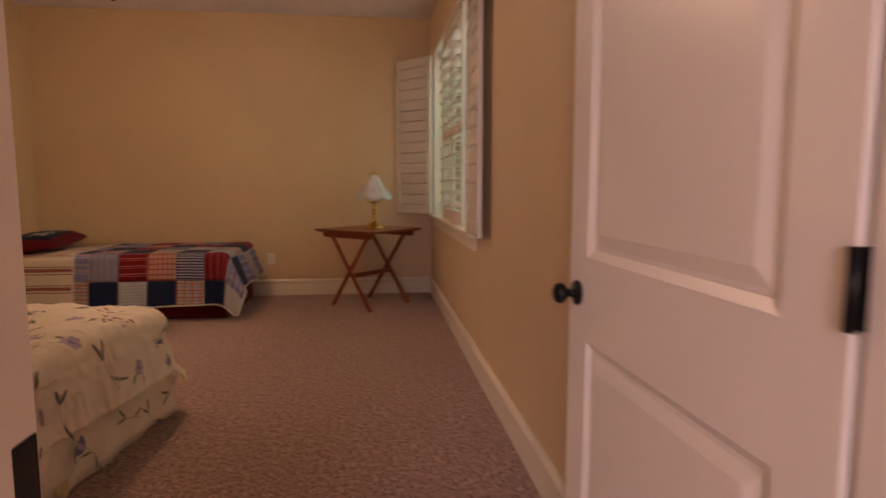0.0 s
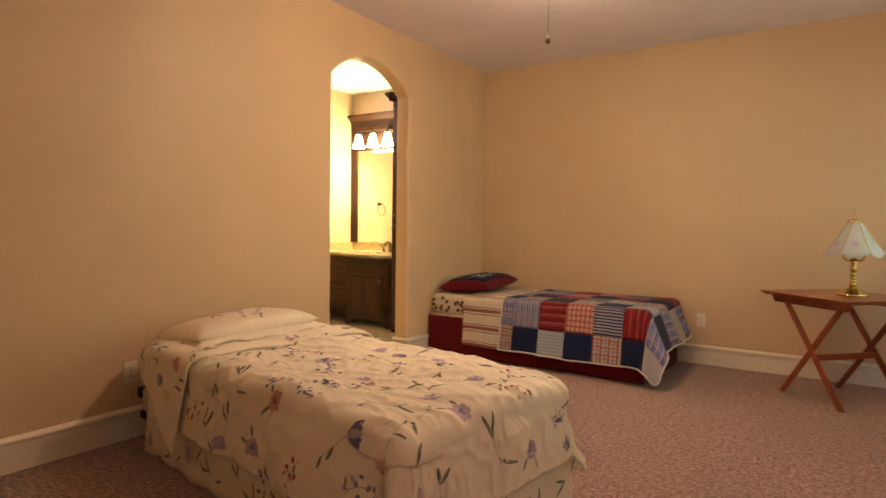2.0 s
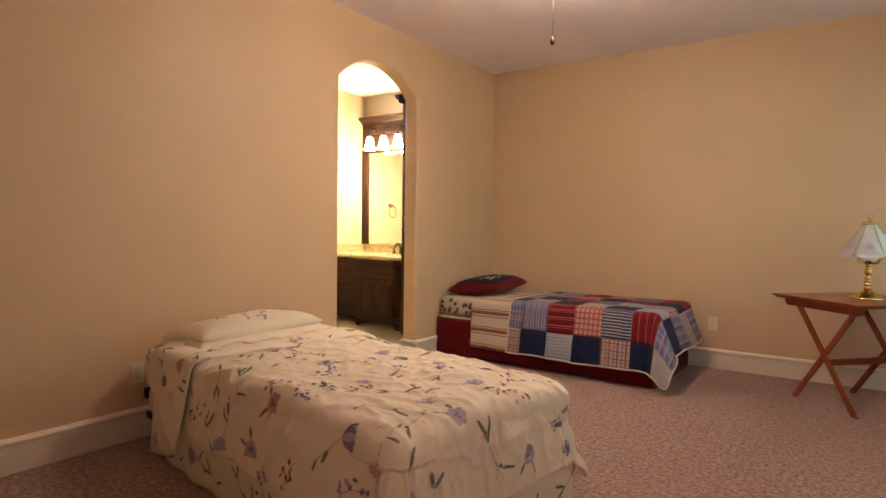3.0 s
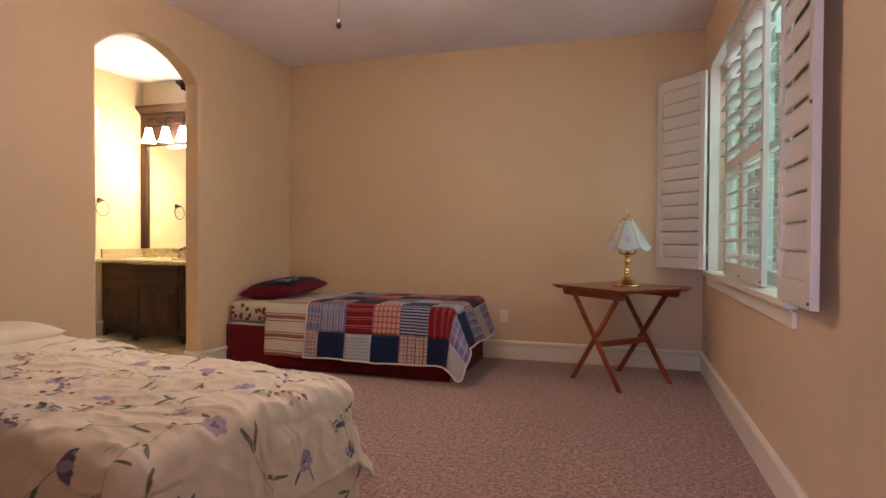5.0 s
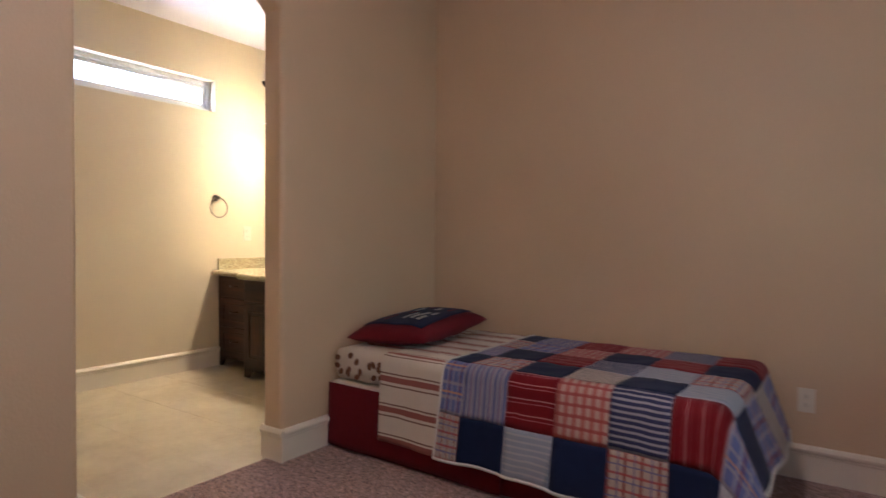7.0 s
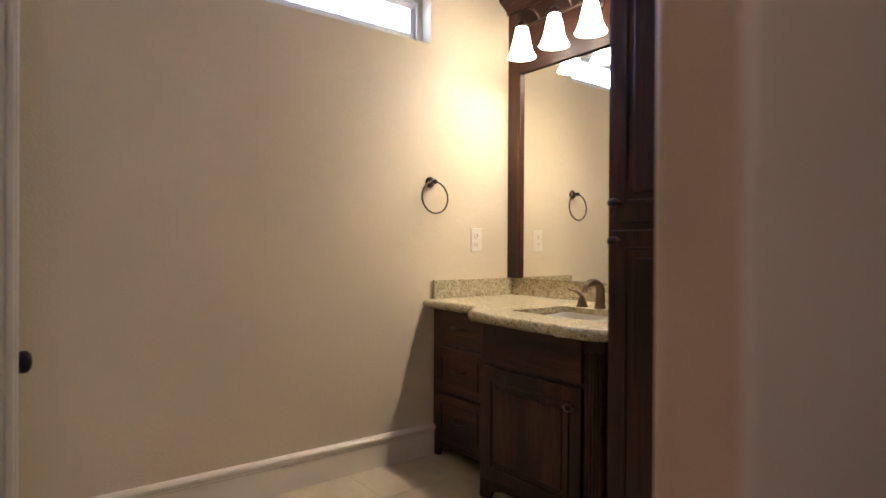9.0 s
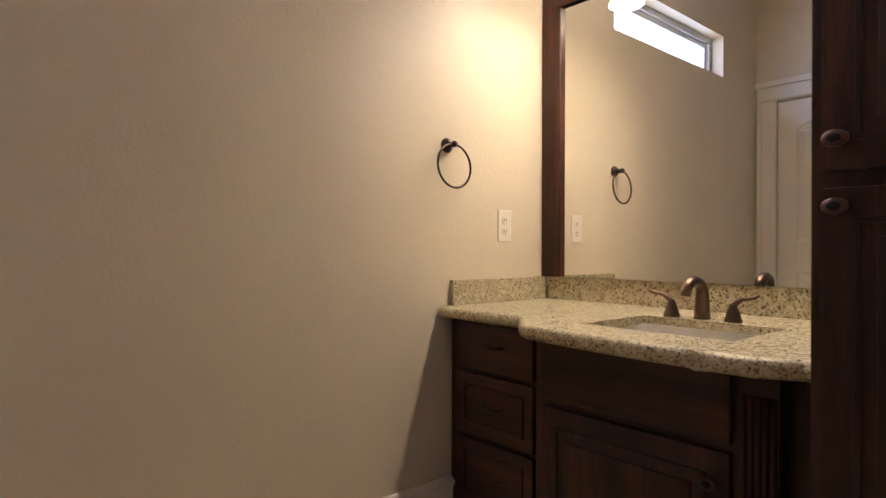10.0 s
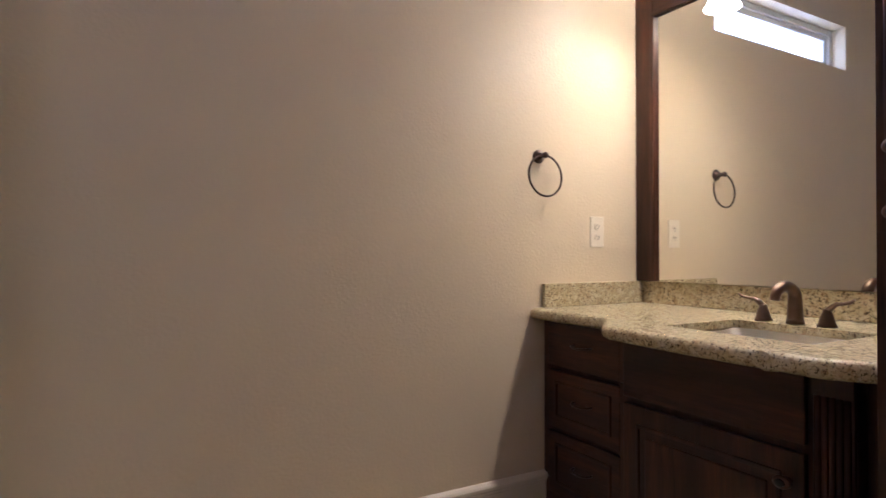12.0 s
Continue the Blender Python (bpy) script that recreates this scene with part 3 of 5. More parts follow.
for a, b in (((WIN0 + 0.001, WZ0), (WIN0 + 0.032, WZ1)), ((WIN1 - 0.032, WZ0), (WIN1 - 0.001, WZ1)), ((WIN0 + 0.032, WZ1 - 0.032), (WIN1 - 0.032, WZ1 - 0.001))):
    cube(bm, (-0.014, a[0], a[1] + 0.006), (0.055, b[0], b[1]), 0.003)
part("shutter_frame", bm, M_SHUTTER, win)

win2 = sash_window("window_2", "narrow high bathroom window with grey sash, bright daylight behind", BW0, BW1, BZ0, BZ1, W - 0.11, (), M_GLASS, M_ALU)


def shutter(label, wide, high, tilt, divider, blade_half=0.056, flat=False):
    """A louvred panel hinged at its origin: runs along +x, faces -y and +y, stands on z = 0."""
    root = thing("window_shutter", label, "shutter", group="plantation shutters")
    st, rail, th = 0.052, 0.085, 0.027
    for x in (0, wide - st):
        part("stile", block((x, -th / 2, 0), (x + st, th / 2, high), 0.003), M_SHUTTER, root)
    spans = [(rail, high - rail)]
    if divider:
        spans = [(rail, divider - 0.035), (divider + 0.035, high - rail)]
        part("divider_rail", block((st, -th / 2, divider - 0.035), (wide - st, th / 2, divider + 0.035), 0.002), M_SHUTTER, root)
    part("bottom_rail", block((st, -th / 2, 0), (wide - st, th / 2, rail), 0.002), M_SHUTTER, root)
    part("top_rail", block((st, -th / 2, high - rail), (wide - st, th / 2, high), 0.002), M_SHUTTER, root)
    blade = None
    for z0, z1 in spans:
        count = max(1, round((z1 - z0) / 0.105))
        for k in range(count):
            z = z0 + (k + 0.5) * (z1 - z0) / count
            if blade is None:
                power = 0.3 if flat else 1.0
                pts = [(blade_half * math.cos(a), 0.0055 * math.copysign(abs(math.sin(a)) ** power, math.sin(a))) for a in [2 * math.pi * i / 12 for i in range(12)]]
                body = prism(pts, 0, st + 0.001, wide - st - 0.001)
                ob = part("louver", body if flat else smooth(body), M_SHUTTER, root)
                blade = ob.data
            else:
                ob = new("louver", blade)
                ob.parent = root
            ob.matrix_local = pose(0, 0, z, tilt, 0, 0)
    for z in (0.16, high / 2, high - 0.16):
        part("hinge", block((-0.010, -th / 2 - 0.003, z - 0.032), (0.014, -th / 2 + 0.002, z + 0.032), 0.001), M_SHUTTER, root)
    for z in (0.02, high * 0.44, high - 0.03):
        part("catch", lathe([(0.006, 0), (0.006, 0.004), (0.0001, 0.006)], 12), M_BRONZE, root).matrix_local = pose(wide - 0.018, -th / 2, z, 90, 0, 0)
    return root


SW, SH = 0.548, WZ1 - WZ0 - 0.05
shut = shutter("white louvred shutter panel folded open, louvers closed", SW - 0.06, SH, 79, 0, 0.0495, True)
shut.matrix_world = pose(-0.040, 6.215, WZ0 + 0.01, 0, 0, 131)
near = shutter("white louvred shutter panel folded flat to the wall, louvers closed", SW - 0.06, SH, 82, 0, 0.0522, True)
near.matrix_world = pose(-0.042, 3.965, WZ0 + 0.01, 0, 0, -92)
inner = shutter("white louvred shutter panel closed in the window, louvers tilted open", SW, SH, 14, SH * 0.46)
inner.matrix_world = pose(0.02, 5.095 + SW, WZ0 + 0.01, 0, 0, -90)
copy_thing(inner, pose(0.02, 5.095, WZ0 + 0.01, 0, 0, -90))

# ---- outside ----
fixed("ground", block((-80, -80, -0.40), (80, 80, -0.35)), M_LAWN, "mown lawn around the house", "lawn")
fixed("backdrop_sky", block((W - 4.0, 0, -0.3), (W - 3.95, 12, 7)), M_SKYGLOW, "bright white overcast sky beyond the bathroom window", "sky")
# plain panel; the daylight on the greenery is put in as its own emission
fixed("backdrop_garden", block((7.0, 0, -0.3), (7.05, 14, 6)), M_GARDENGLOW, "self-glowing pale green backdrop for the garden beyond the bedroom window", "garden")
garden = fixed("brick_wall", block((0.2, 7.46, -0.36), (3.6, 7.66, 3.4)), M_MORTAR, "weathered red-brown brick house wall with pale mortar, outside the window", "wall")

# ---- folding table ----
table = thing("folding_table", "red-stained wooden folding table with crossed legs, in the corner", "table", (-0.655, 6.055, 0), 46.5)
TOP = 0.735
bm = block((-0.362, -0.362, TOP - 0.014), (0.362, 0.362, TOP), 0.004)
cube(bm, (-0.347, -0.347, TOP - 0.026), (0.347, 0.347, TOP - 0.0145), 0.003)
part("tabletop", bm, M_RED_X, table)
for s in (-1, 1):
    pts = [(-0.315, TOP - 0.028), (-0.315, TOP - 0.048), (-0.295, TOP - 0.078), (0.295, TOP - 0.078), (0.315, TOP - 0.048), (0.315, TOP - 0.028)]
    part("side_rail", prism(pts, 0, s * 0.285 - 0.011, s * 0.285 + 0.011, 0.002), M_RED, table)


def leg_bar(p, q, wide, thick):
    p, q = Vector(p), Vector(q)
    d = q - p
    bm = block((-thick / 2, -wide / 2, 0), (thick / 2, wide / 2, d.length), 0.004)
    bmesh.ops.transform(bm, matrix=Matrix.Translation(p) @ Matrix.Rotation(math.atan2(-d.y, d.z), 4, "X"), verts=bm.verts)
    bmesh.ops.bisect_plane(bm, geom=bm.verts[:] + bm.edges[:] + bm.faces[:], plane_co=(0, 0, 0.002), plane_no=(0, 0, -1), clear_outer=True)
    bmesh.ops.holes_fill(bm, edges=bm.edges)
    return bm


for s in (-1, 1):
    part("leg", leg_bar((s * 0.262, -0.272, -0.02), (s * 0.262, 0.245, TOP - 0.03), 0.036, 0.018), M_RED, table)
    part("leg", leg_bar((s * 0.248, 0.262, -0.02), (s * 0.248, -0.245, TOP - 0.03), 0.036, 0.018), M_RED, table)
part("stretcher", block((-0.25, -0.050, 0.288), (0.25, -0.028, 0.330), 0.003), M_RED_X, table)

# ---- table lamp ----
lamp = thing("table_lamp", "unlit brass table lamp with milky glass shade on the table", "lamp", (-0.603, 6.03, TOP))
part("base", lathe([(0.100, 0), (0.102, 0.008), (0.098, 0.016), (0.080, 0.020), (0.072, 0.032), (0.048, 0.046), (0.030, 0.058), (0.016, 0.066)], 40), M_BRASS, lamp)
stem = [(0.016, 0.066), (0.024, 0.074), (0.024, 0.082), (0.015, 0.088)]
for k in range(3):
    z = 0.090 + k * 0.022
    stem += [(0.015, z), (0.021, z + 0.006), (0.021, z + 0.014), (0.015, z + 0.020)]
stem += [(0.014, 0.160), (0.020, 0.172), (0.023, 0.188), (0.020, 0.204), (0.013, 0.214), (0.021, 0.222), (0.021, 0.238), (0.012, 0.246), (0.012, 0.300), (0.0001, 0.302)]
part("stem", lathe(stem, 24), M_BRASS, lamp)
for k in range(4):
    a = math.pi / 4 + k * math.pi / 2
    c, s = math.cos(a), math.sin(a)
    part("shade_arm", tube([(0.012 * c, 0.012 * s, 0.250), (0.045 * c, 0.045 * s, 0.240), (0.080 * c, 0.080 * s, 0.255), (0.085 * c, 0.085 * s, 0.285)], 0.005, 8), M_BRASS, lamp)
Z0, Z1, R0, R1 = 0.285, 0.512, 0.172, 0.038
for k in range(6):
    a0, a1 = 2 * math.pi * k / 6 + 0.02, 2 * math.pi * (k + 1) / 6 - 0.02
    bm = bmesh.new()
    rows = []
    for i in range(9):
        v = i / 8
        row = []
        for j in range(9):
            u = j / 8
            r = R1 + (R0 - R1) * v ** 1.12
            flat = math.cos((a1 - a0) / 2) / math.cos((u - 0.5) * (a1 - a0))
            a = a0 + (a1 - a0) * u
            sag = (0.030 * (1 - (2 * u - 1) ** 2) - 0.012) * max(0, v - 0.6) / 0.4
            bulge = 1 + 0.06 * math.sin(math.pi * u)
            row.append(bm.verts.new((r * flat * bulge * math.cos(a), r * flat * bulge * math.sin(a), Z1 - (Z1 - Z0) * v - sag)))
        rows.append(row)
    for i in range(8):
        for j in range(8):
            bm.faces.new((rows[i][j], rows[i + 1][j], rows[i + 1][j + 1], rows[i][j + 1]))
    bmesh.ops.recalc_face_normals(bm, faces=bm.faces)
    thicken(bm, 0.003)
    part("shade_panel", smooth(bm), M_SHADE, lamp, "milky white glass panel with a small blue flower")
    am = (a0 + a1) / 2
    rf = (R1 + (R0 - R1) * 0.68 ** 1.12) * math.cos((a1 - a0) / 2) * 1.06 + 0.0045
    slope = math.degrees(math.atan2((R0 - R1) * 0.87, Z1 - Z0))
    bm = bmesh.new()
    for q in range(5):
        aa = 2 * math.pi * q / 5
        fc = bmesh.ops.create_circle(bm, cap_ends=True, radius=0.013, segments=8)["verts"]
        bmesh.ops.translate(bm, verts=fc, vec=(0.012 * math.cos(aa), 0.012 * math.sin(aa), 0))
    flower = part("printed_flower", bm, M_LILAC, lamp)
    flower.matrix_local = Matrix.Translation((rf * math.cos(am), rf * math.sin(am), Z1 - (Z1 - Z0) * 0.68)) @ Matrix.Rotation(am, 4, "Z") @ Matrix.Rotation(radians(90 - slope), 4, "Y")
    pts = []
    for i in range(9):
        v = i / 8
        r = R1 + (R0 - R1) * v ** 1.12
        pts.append((r * math.cos(a0 - 0.02), r * math.sin(a0 - 0.02), Z1 - (Z1 - Z0) * v + 0.006 * v))
    part("shade_rib", tube(pts, 0.003, 6), M_BRASS, lamp)
part("cap", lathe([(0.046, 0.504), (0.047, 0.512), (0.036, 0.520), (0.018, 0.524), (0.008, 0.530), (0.006, 0.545), (0.0001, 0.546)], 24), M_BRASS, lamp)
ring_pts = [(0.014 * math.cos(2 * math.pi * k / 16), 0, 0.560 + 0.016 * math.sin(2 * math.pi * k / 16)) for k in range(16)]
part("finial", tube(ring_pts, 0.003, 6, True), M_BRASS, lamp)

# ---- outlets and chain ----
def outlet(place, turn, label):
    """A duplex outlet whose plate lies in the wall plane, facing local -y."""
    root = thing("wall_outlet", label, "outlet", place, turn, "wall outlets")
    part("plate", block((-0.036, -0.006, -0.058), (0.036, 0, 0.058), 0.003), M_PLATE, root)
    for z in (-0.020, 0.020):
        face = part("receptacle", prism([(0.017 * math.cos(a) * 0.95, z + 0.0155 * math.sin(a)) for a in [2 * math.pi * k / 16 for k in range(16)]], 1, -0.009, -0.005), M_PLATE, root)
        for x in (-0.006, 0.006):
            part("slot", block((x - 0.0012, -0.0096, z - 0.002), (x + 0.0012, -0.0088, z + 0.007)), M_SLOT, face)
        part("slot", block((-0.0025, -0.0096, z - 0.010), (0.0025, -0.0088, z - 0.006)), M_SLOT, face)
    return root


outlet((-1.667, N, 0.385), 0, "ivory duplex outlet low on the tan wall beside the patchwork bed")
outlet((L, 2.80, 0.36), 90, "ivory duplex outlet low on the tan wall by the floral bed")
outlet((W, 6.768, 1.180), 90, "ivory duplex outlet on the cream wall above the vanity backsplash").scale = (1.12, 1, 1.18)

jack = thing("cable_jack", "small brass cable connector low on the tan wall under the window", "cable jack", (0, 6.29, 0.33), -90)
part("collar", lathe([(0.011, 0), (0.011, 0.004), (0.007, 0.006)], 12), M_PLATE, jack).matrix_local = pose(0, 0, 0, 90, 0, 0)
part("stub", lathe([(0.0055, 0.003), (0.0055, 0.026), (0.003, 0.028), (0.0001, 0.028)], 12), M_BRASS, jack).matrix_local = pose(0, 0, 0, 90, 0, 0)

fan = thing("ceiling_light", "lit frosted glass ceiling light with a hanging pull chain", "ceiling light", (-2.13, 4.26, CEIL))
part("canopy", lathe([(0.070, 0), (0.070, -0.02), (0.050, -0.05), (0.014, -0.062)], 24), M_BRONZE, fan)
part("rod", tube([(0, 0, -0.05), (0, 0, -0.17)], 0.012, 12), M_BRONZE, fan)
part("fitter", lathe([(0.012, -0.15), (0.060, -0.155), (0.090, -0.178), (0.092, -0.190), (0.0001, -0.189)], 32), M_BRONZE, fan)
part("bowl", lathe([(0.0001, -0.300), (0.060, -0.293), (0.105, -0.270), (0.130, -0.238), (0.125, -0.210), (0.091, -0.192)], 32), M_BOWL, fan, "lit frosted glass bowl")
chain = part("pull_chain", tube([(0, 0, -0.298), (0.001, 0, -0.548)], 0.0015, 6), M_BRONZE, fan, "thin bronze pull chain")
part("ball", lathe([(0.0001, -0.605), (0.009, -0.602), (0.015, -0.590), (0.0135, -0.575), (0.005, -0.564), (0.0001, -0.546)], 16), M_BRONZE, chain)


# ---- cloth that lies on a bed and hangs over its edges ----
def fold(over, r):
    """How far out and how far down cloth goes that runs 'over' past an edge of radius r."""
    if over <= 0:
        return over, 0.0
    if over < r * math.pi / 2:
        return r * math.sin(over / r), r * (1 - math.cos(over / r))
    return r, r + over - r * math.pi / 2


def drape(a, b, la, wb, top, r, flare, wave, seed, horn=0.25, foot=None):
    """A point of cloth: a metres from the head along the bed, b metres across from its middle; the bed is la long, 2 * wb wide."""
    foot = flare if foot is None else foot
    oa, ob, sb = a - la + r, abs(b) - wb + r, 1 if b >= 0 else -1
    if oa > 0 and ob > 0:
        turn = math.atan2(ob, oa)
        f, d = fold(math.hypot(oa, ob), r)
        hang = max(0, d - r)
        c, n = math.cos(turn), math.sin(turn)
        spread_out = foot * c * c + flare * n * n + horn * math.sin(2 * turn)
        ripple = wave * (c * c * (math.sin(9 * b + seed) + 0.6 * math.sin(21 * b + 2.1 * seed)) + n * n * (math.sin(9 * a + seed) + 0.6 * math.sin(21 * a + 2.1 * seed)))
        f += hang * (spread_out + ripple)
        return Vector((la - r + c * f, sb * (wb - r + n * f), max(top - d, 0.012)))
    fx, dx = fold(oa, r)
    fy, dy = fold(ob, r)
    along = b if dx > dy else a
    hang = max(0, max(dx, dy) - r)
    out = hang * ((foot if dx > dy else flare) + wave * (math.sin(9 * along + seed) + 0.6 * math.sin(21 * along + 2.1 * seed)))
    x, y = la - r + fx + (out if dx > dy else 0), sb * (wb - r + fy + (out if dy > dx else 0))
    return Vector((x, y, max(top - max(dx, dy), 0.012)))


def wrinkle(p, amount, seed):
    q = Vector((p.x * 2.2 + seed, p.y * 5.0, p.z * 3.0))
    s = Vector((p.x * 7 + seed, p.y * 8, p.z * 8))
    c = Vector((p.x * 3 + p.y * 4 + seed, p.y * 8 - p.x * 6, p.z * 4))
    f = Vector((p.x * 5 - p.y * 3 + 2 * seed, p.y * 17 + p.x * 4, p.z * 9))
    crease = (1 - abs(noise.noise(c))) ** 6 + 0.5 * (1 - abs(noise.noise(f))) ** 9
    return amount * (noise.noise(q) + 0.45 * noise.noise(s) + 0.62 * crease)



def sheet_mesh(a0, a1, b0, b1, na, nb, place, thick=0.008, uv=True):
    bm = bmesh.new()
    grid = [[bm.verts.new(place(a0 + (a1 - a0) * i / na, b0 + (b1 - b0) * j / nb)) for j in range(nb + 1)] for i in range(na + 1)]
    layer = bm.loops.layers.uv.new("UVMap")
    for i in range(na):
        for j in range(nb):
            f = bm.faces.new((grid[i][j], grid[i + 1][j], grid[i + 1][j + 1], grid[i][j + 1]))
            f.smooth = True
            for lp, (u, v) in zip(f.loops, ((i, j), (i + 1, j), (i + 1, j + 1), (i, j + 1))):
                lp[layer].uv = (u / na, v / nb)
    if thick:
        thicken(bm, thick)
    return bm


def pillow_mesh(la, wb, high, seed, n=22, flange=0.0):
    bm = bmesh.new()
    sides = []
    for s in (1, -1):
        grid = []
        for i in range(n + 1):
            row = []
            for j in range(n + 1):
                u, v = 2 * i / n - 1, 2 * j / n - 1
                x = la / 2 * u * (1 - 0.06 * (1 - v * v))
                y = wb / 2 * v * (1 - 0.06 * (1 - u * u))
                uu, vv = min(1, abs(u) * (1 + flange)), min(1, abs(v) * (1 + flange))
                h = high / 2 * ((1 - uu ** 2.6) * (1 - vv ** 2.6)) ** 0.38
                z = s * h * (1 if s > 0 else 0.55) + 0.012 * noise.noise(Vector((x * 6 + seed, y * 6, s)))  * (1 if h > 0.002 else 0.0)
                edge = i in (0, n) or j in (0, n)
                row.append(bm.verts.new((x, y, 0 if edge else z)))
            grid.append(row)
        for i in range(n):
            for j in range(n):
                q = (grid[i][j], grid[i + 1][j], grid[i + 1][j + 1], grid[i][j + 1])
                bm.faces.new(q if s > 0 else q[::-1])
    bmesh.ops.remove_doubles(bm, verts=bm.verts, dist=0.0005)
    add_uv(bm, lambda v: (v.co.x / la + 0.5, v.co.y / wb + 0.5))
    return smooth(bm)


def skirt_mesh(path, z0, z1, depth, waves, seed):
    """Gathered cloth hanging along a path of (x, y) corners."""
    bm = bmesh.new()
    pts = []
    for (x0, y0), (x1, y1) in zip(path, path[1:]):
        n = max(2, int(math.hypot(x1 - x0, y1 - y0) / 0.022))
        for k in range(n + 1):
            pts.append((x0 + (x1 - x0) * k / n, y0 + (y1 - y0) * k / n, (y1 - y0), -(x1 - x0), math.hypot(x1 - x0, y1 - y0)))
    rows = []
    for i in range(9):
        v = i / 8
        row = []
        for k, (x, y, nx, ny, l) in enumerate(pts):
            s = (math.sin(k * waves + seed) + 0.6 * math.sin(k * waves * 0.43 + 1.7 * seed)) * depth * v + 0.010 * v
            row.append(bm.verts.new((x + nx / l * s, y + ny / l * s, z1 + (z0 - z1) * v)))
        rows.append(row)
    for i in range(8):
        for k in range(len(pts) - 1):
            bm.faces.new((rows[i][k], rows[i + 1][k], rows[i + 1][k + 1], rows[i][k + 1]))
    bmesh.ops.recalc_face_normals(bm, faces=bm.faces)
    thicken(bm, 0.004)
    return smooth(bm)


def soft_block(a, b, r):
    return smooth(block(a, b, r))


def motif(bm, place, a, b, pts, lift):
    """A printed shape: an outline round (a, b) laid on the cloth."""
    def lay(p):
        q, e = place(p[0], p[1]), 0.004
        n = (place(p[0] + e, p[1]) - q).cross(place(p[0], p[1] + e) - q)
        return q + (n.normalized() if n.length > 1e-9 else Vector((0, 0, 1))) * lift
    c = bm.verts.new(lay((a, b)))
    ring = [bm.verts.new(lay(p)) for p in pts]
    for k in range(len(ring)):
        bm.faces.new((c, ring[k], ring[(k + 1) % len(ring)]))


def petal(a, b, ang, long, wide, n=8):
    out = []
    for k in range(n):
        t = 2 * math.pi * k / n
        u, v = long * (0.5 + 0.5 * math.cos(t)), wide * math.sin(t) * 0.5
        out.append((a + u * math.cos(ang) - v * math.sin(ang), b + u * math.sin(ang) + v * math.cos(ang)))
    cu = long * 0.5
    return (a + cu * math.cos(ang), b + cu * math.sin(ang)), out


def stem_shape(a, b, ang, long, bend, wide):
    left, right = [], []
    for k in range(7):
        t = k / 6
        aa = ang + bend * t
        x, y = a + long * t * math.cos(ang + bend * t / 2), b + long * t * math.sin(ang + bend * t / 2)
        left.append((x - wide * math.sin(aa), y + wide * math.cos(aa)))
        right.append((x + wide * math.sin(aa), y - wide * math.cos(aa)))
    return left, right


def ribbon(bm, place, left, right, lift):
    def lay(p):
        q, e = place(p[0], p[1]), 0.004
        n = (place(p[0] + e, p[1]) - q).cross(place(p[0], p[1] + e) - q)
        return q + (n.normalized() if n.length > 1e-9 else Vector((0, 0, 1))) * lift
    l, r = [bm.verts.new(lay(p)) for p in left], [bm.verts.new(lay(p)) for p in right]
    for k in range(len(l) - 1):
        bm.faces.new((l[k], r[k], r[k + 1], l[k + 1]))


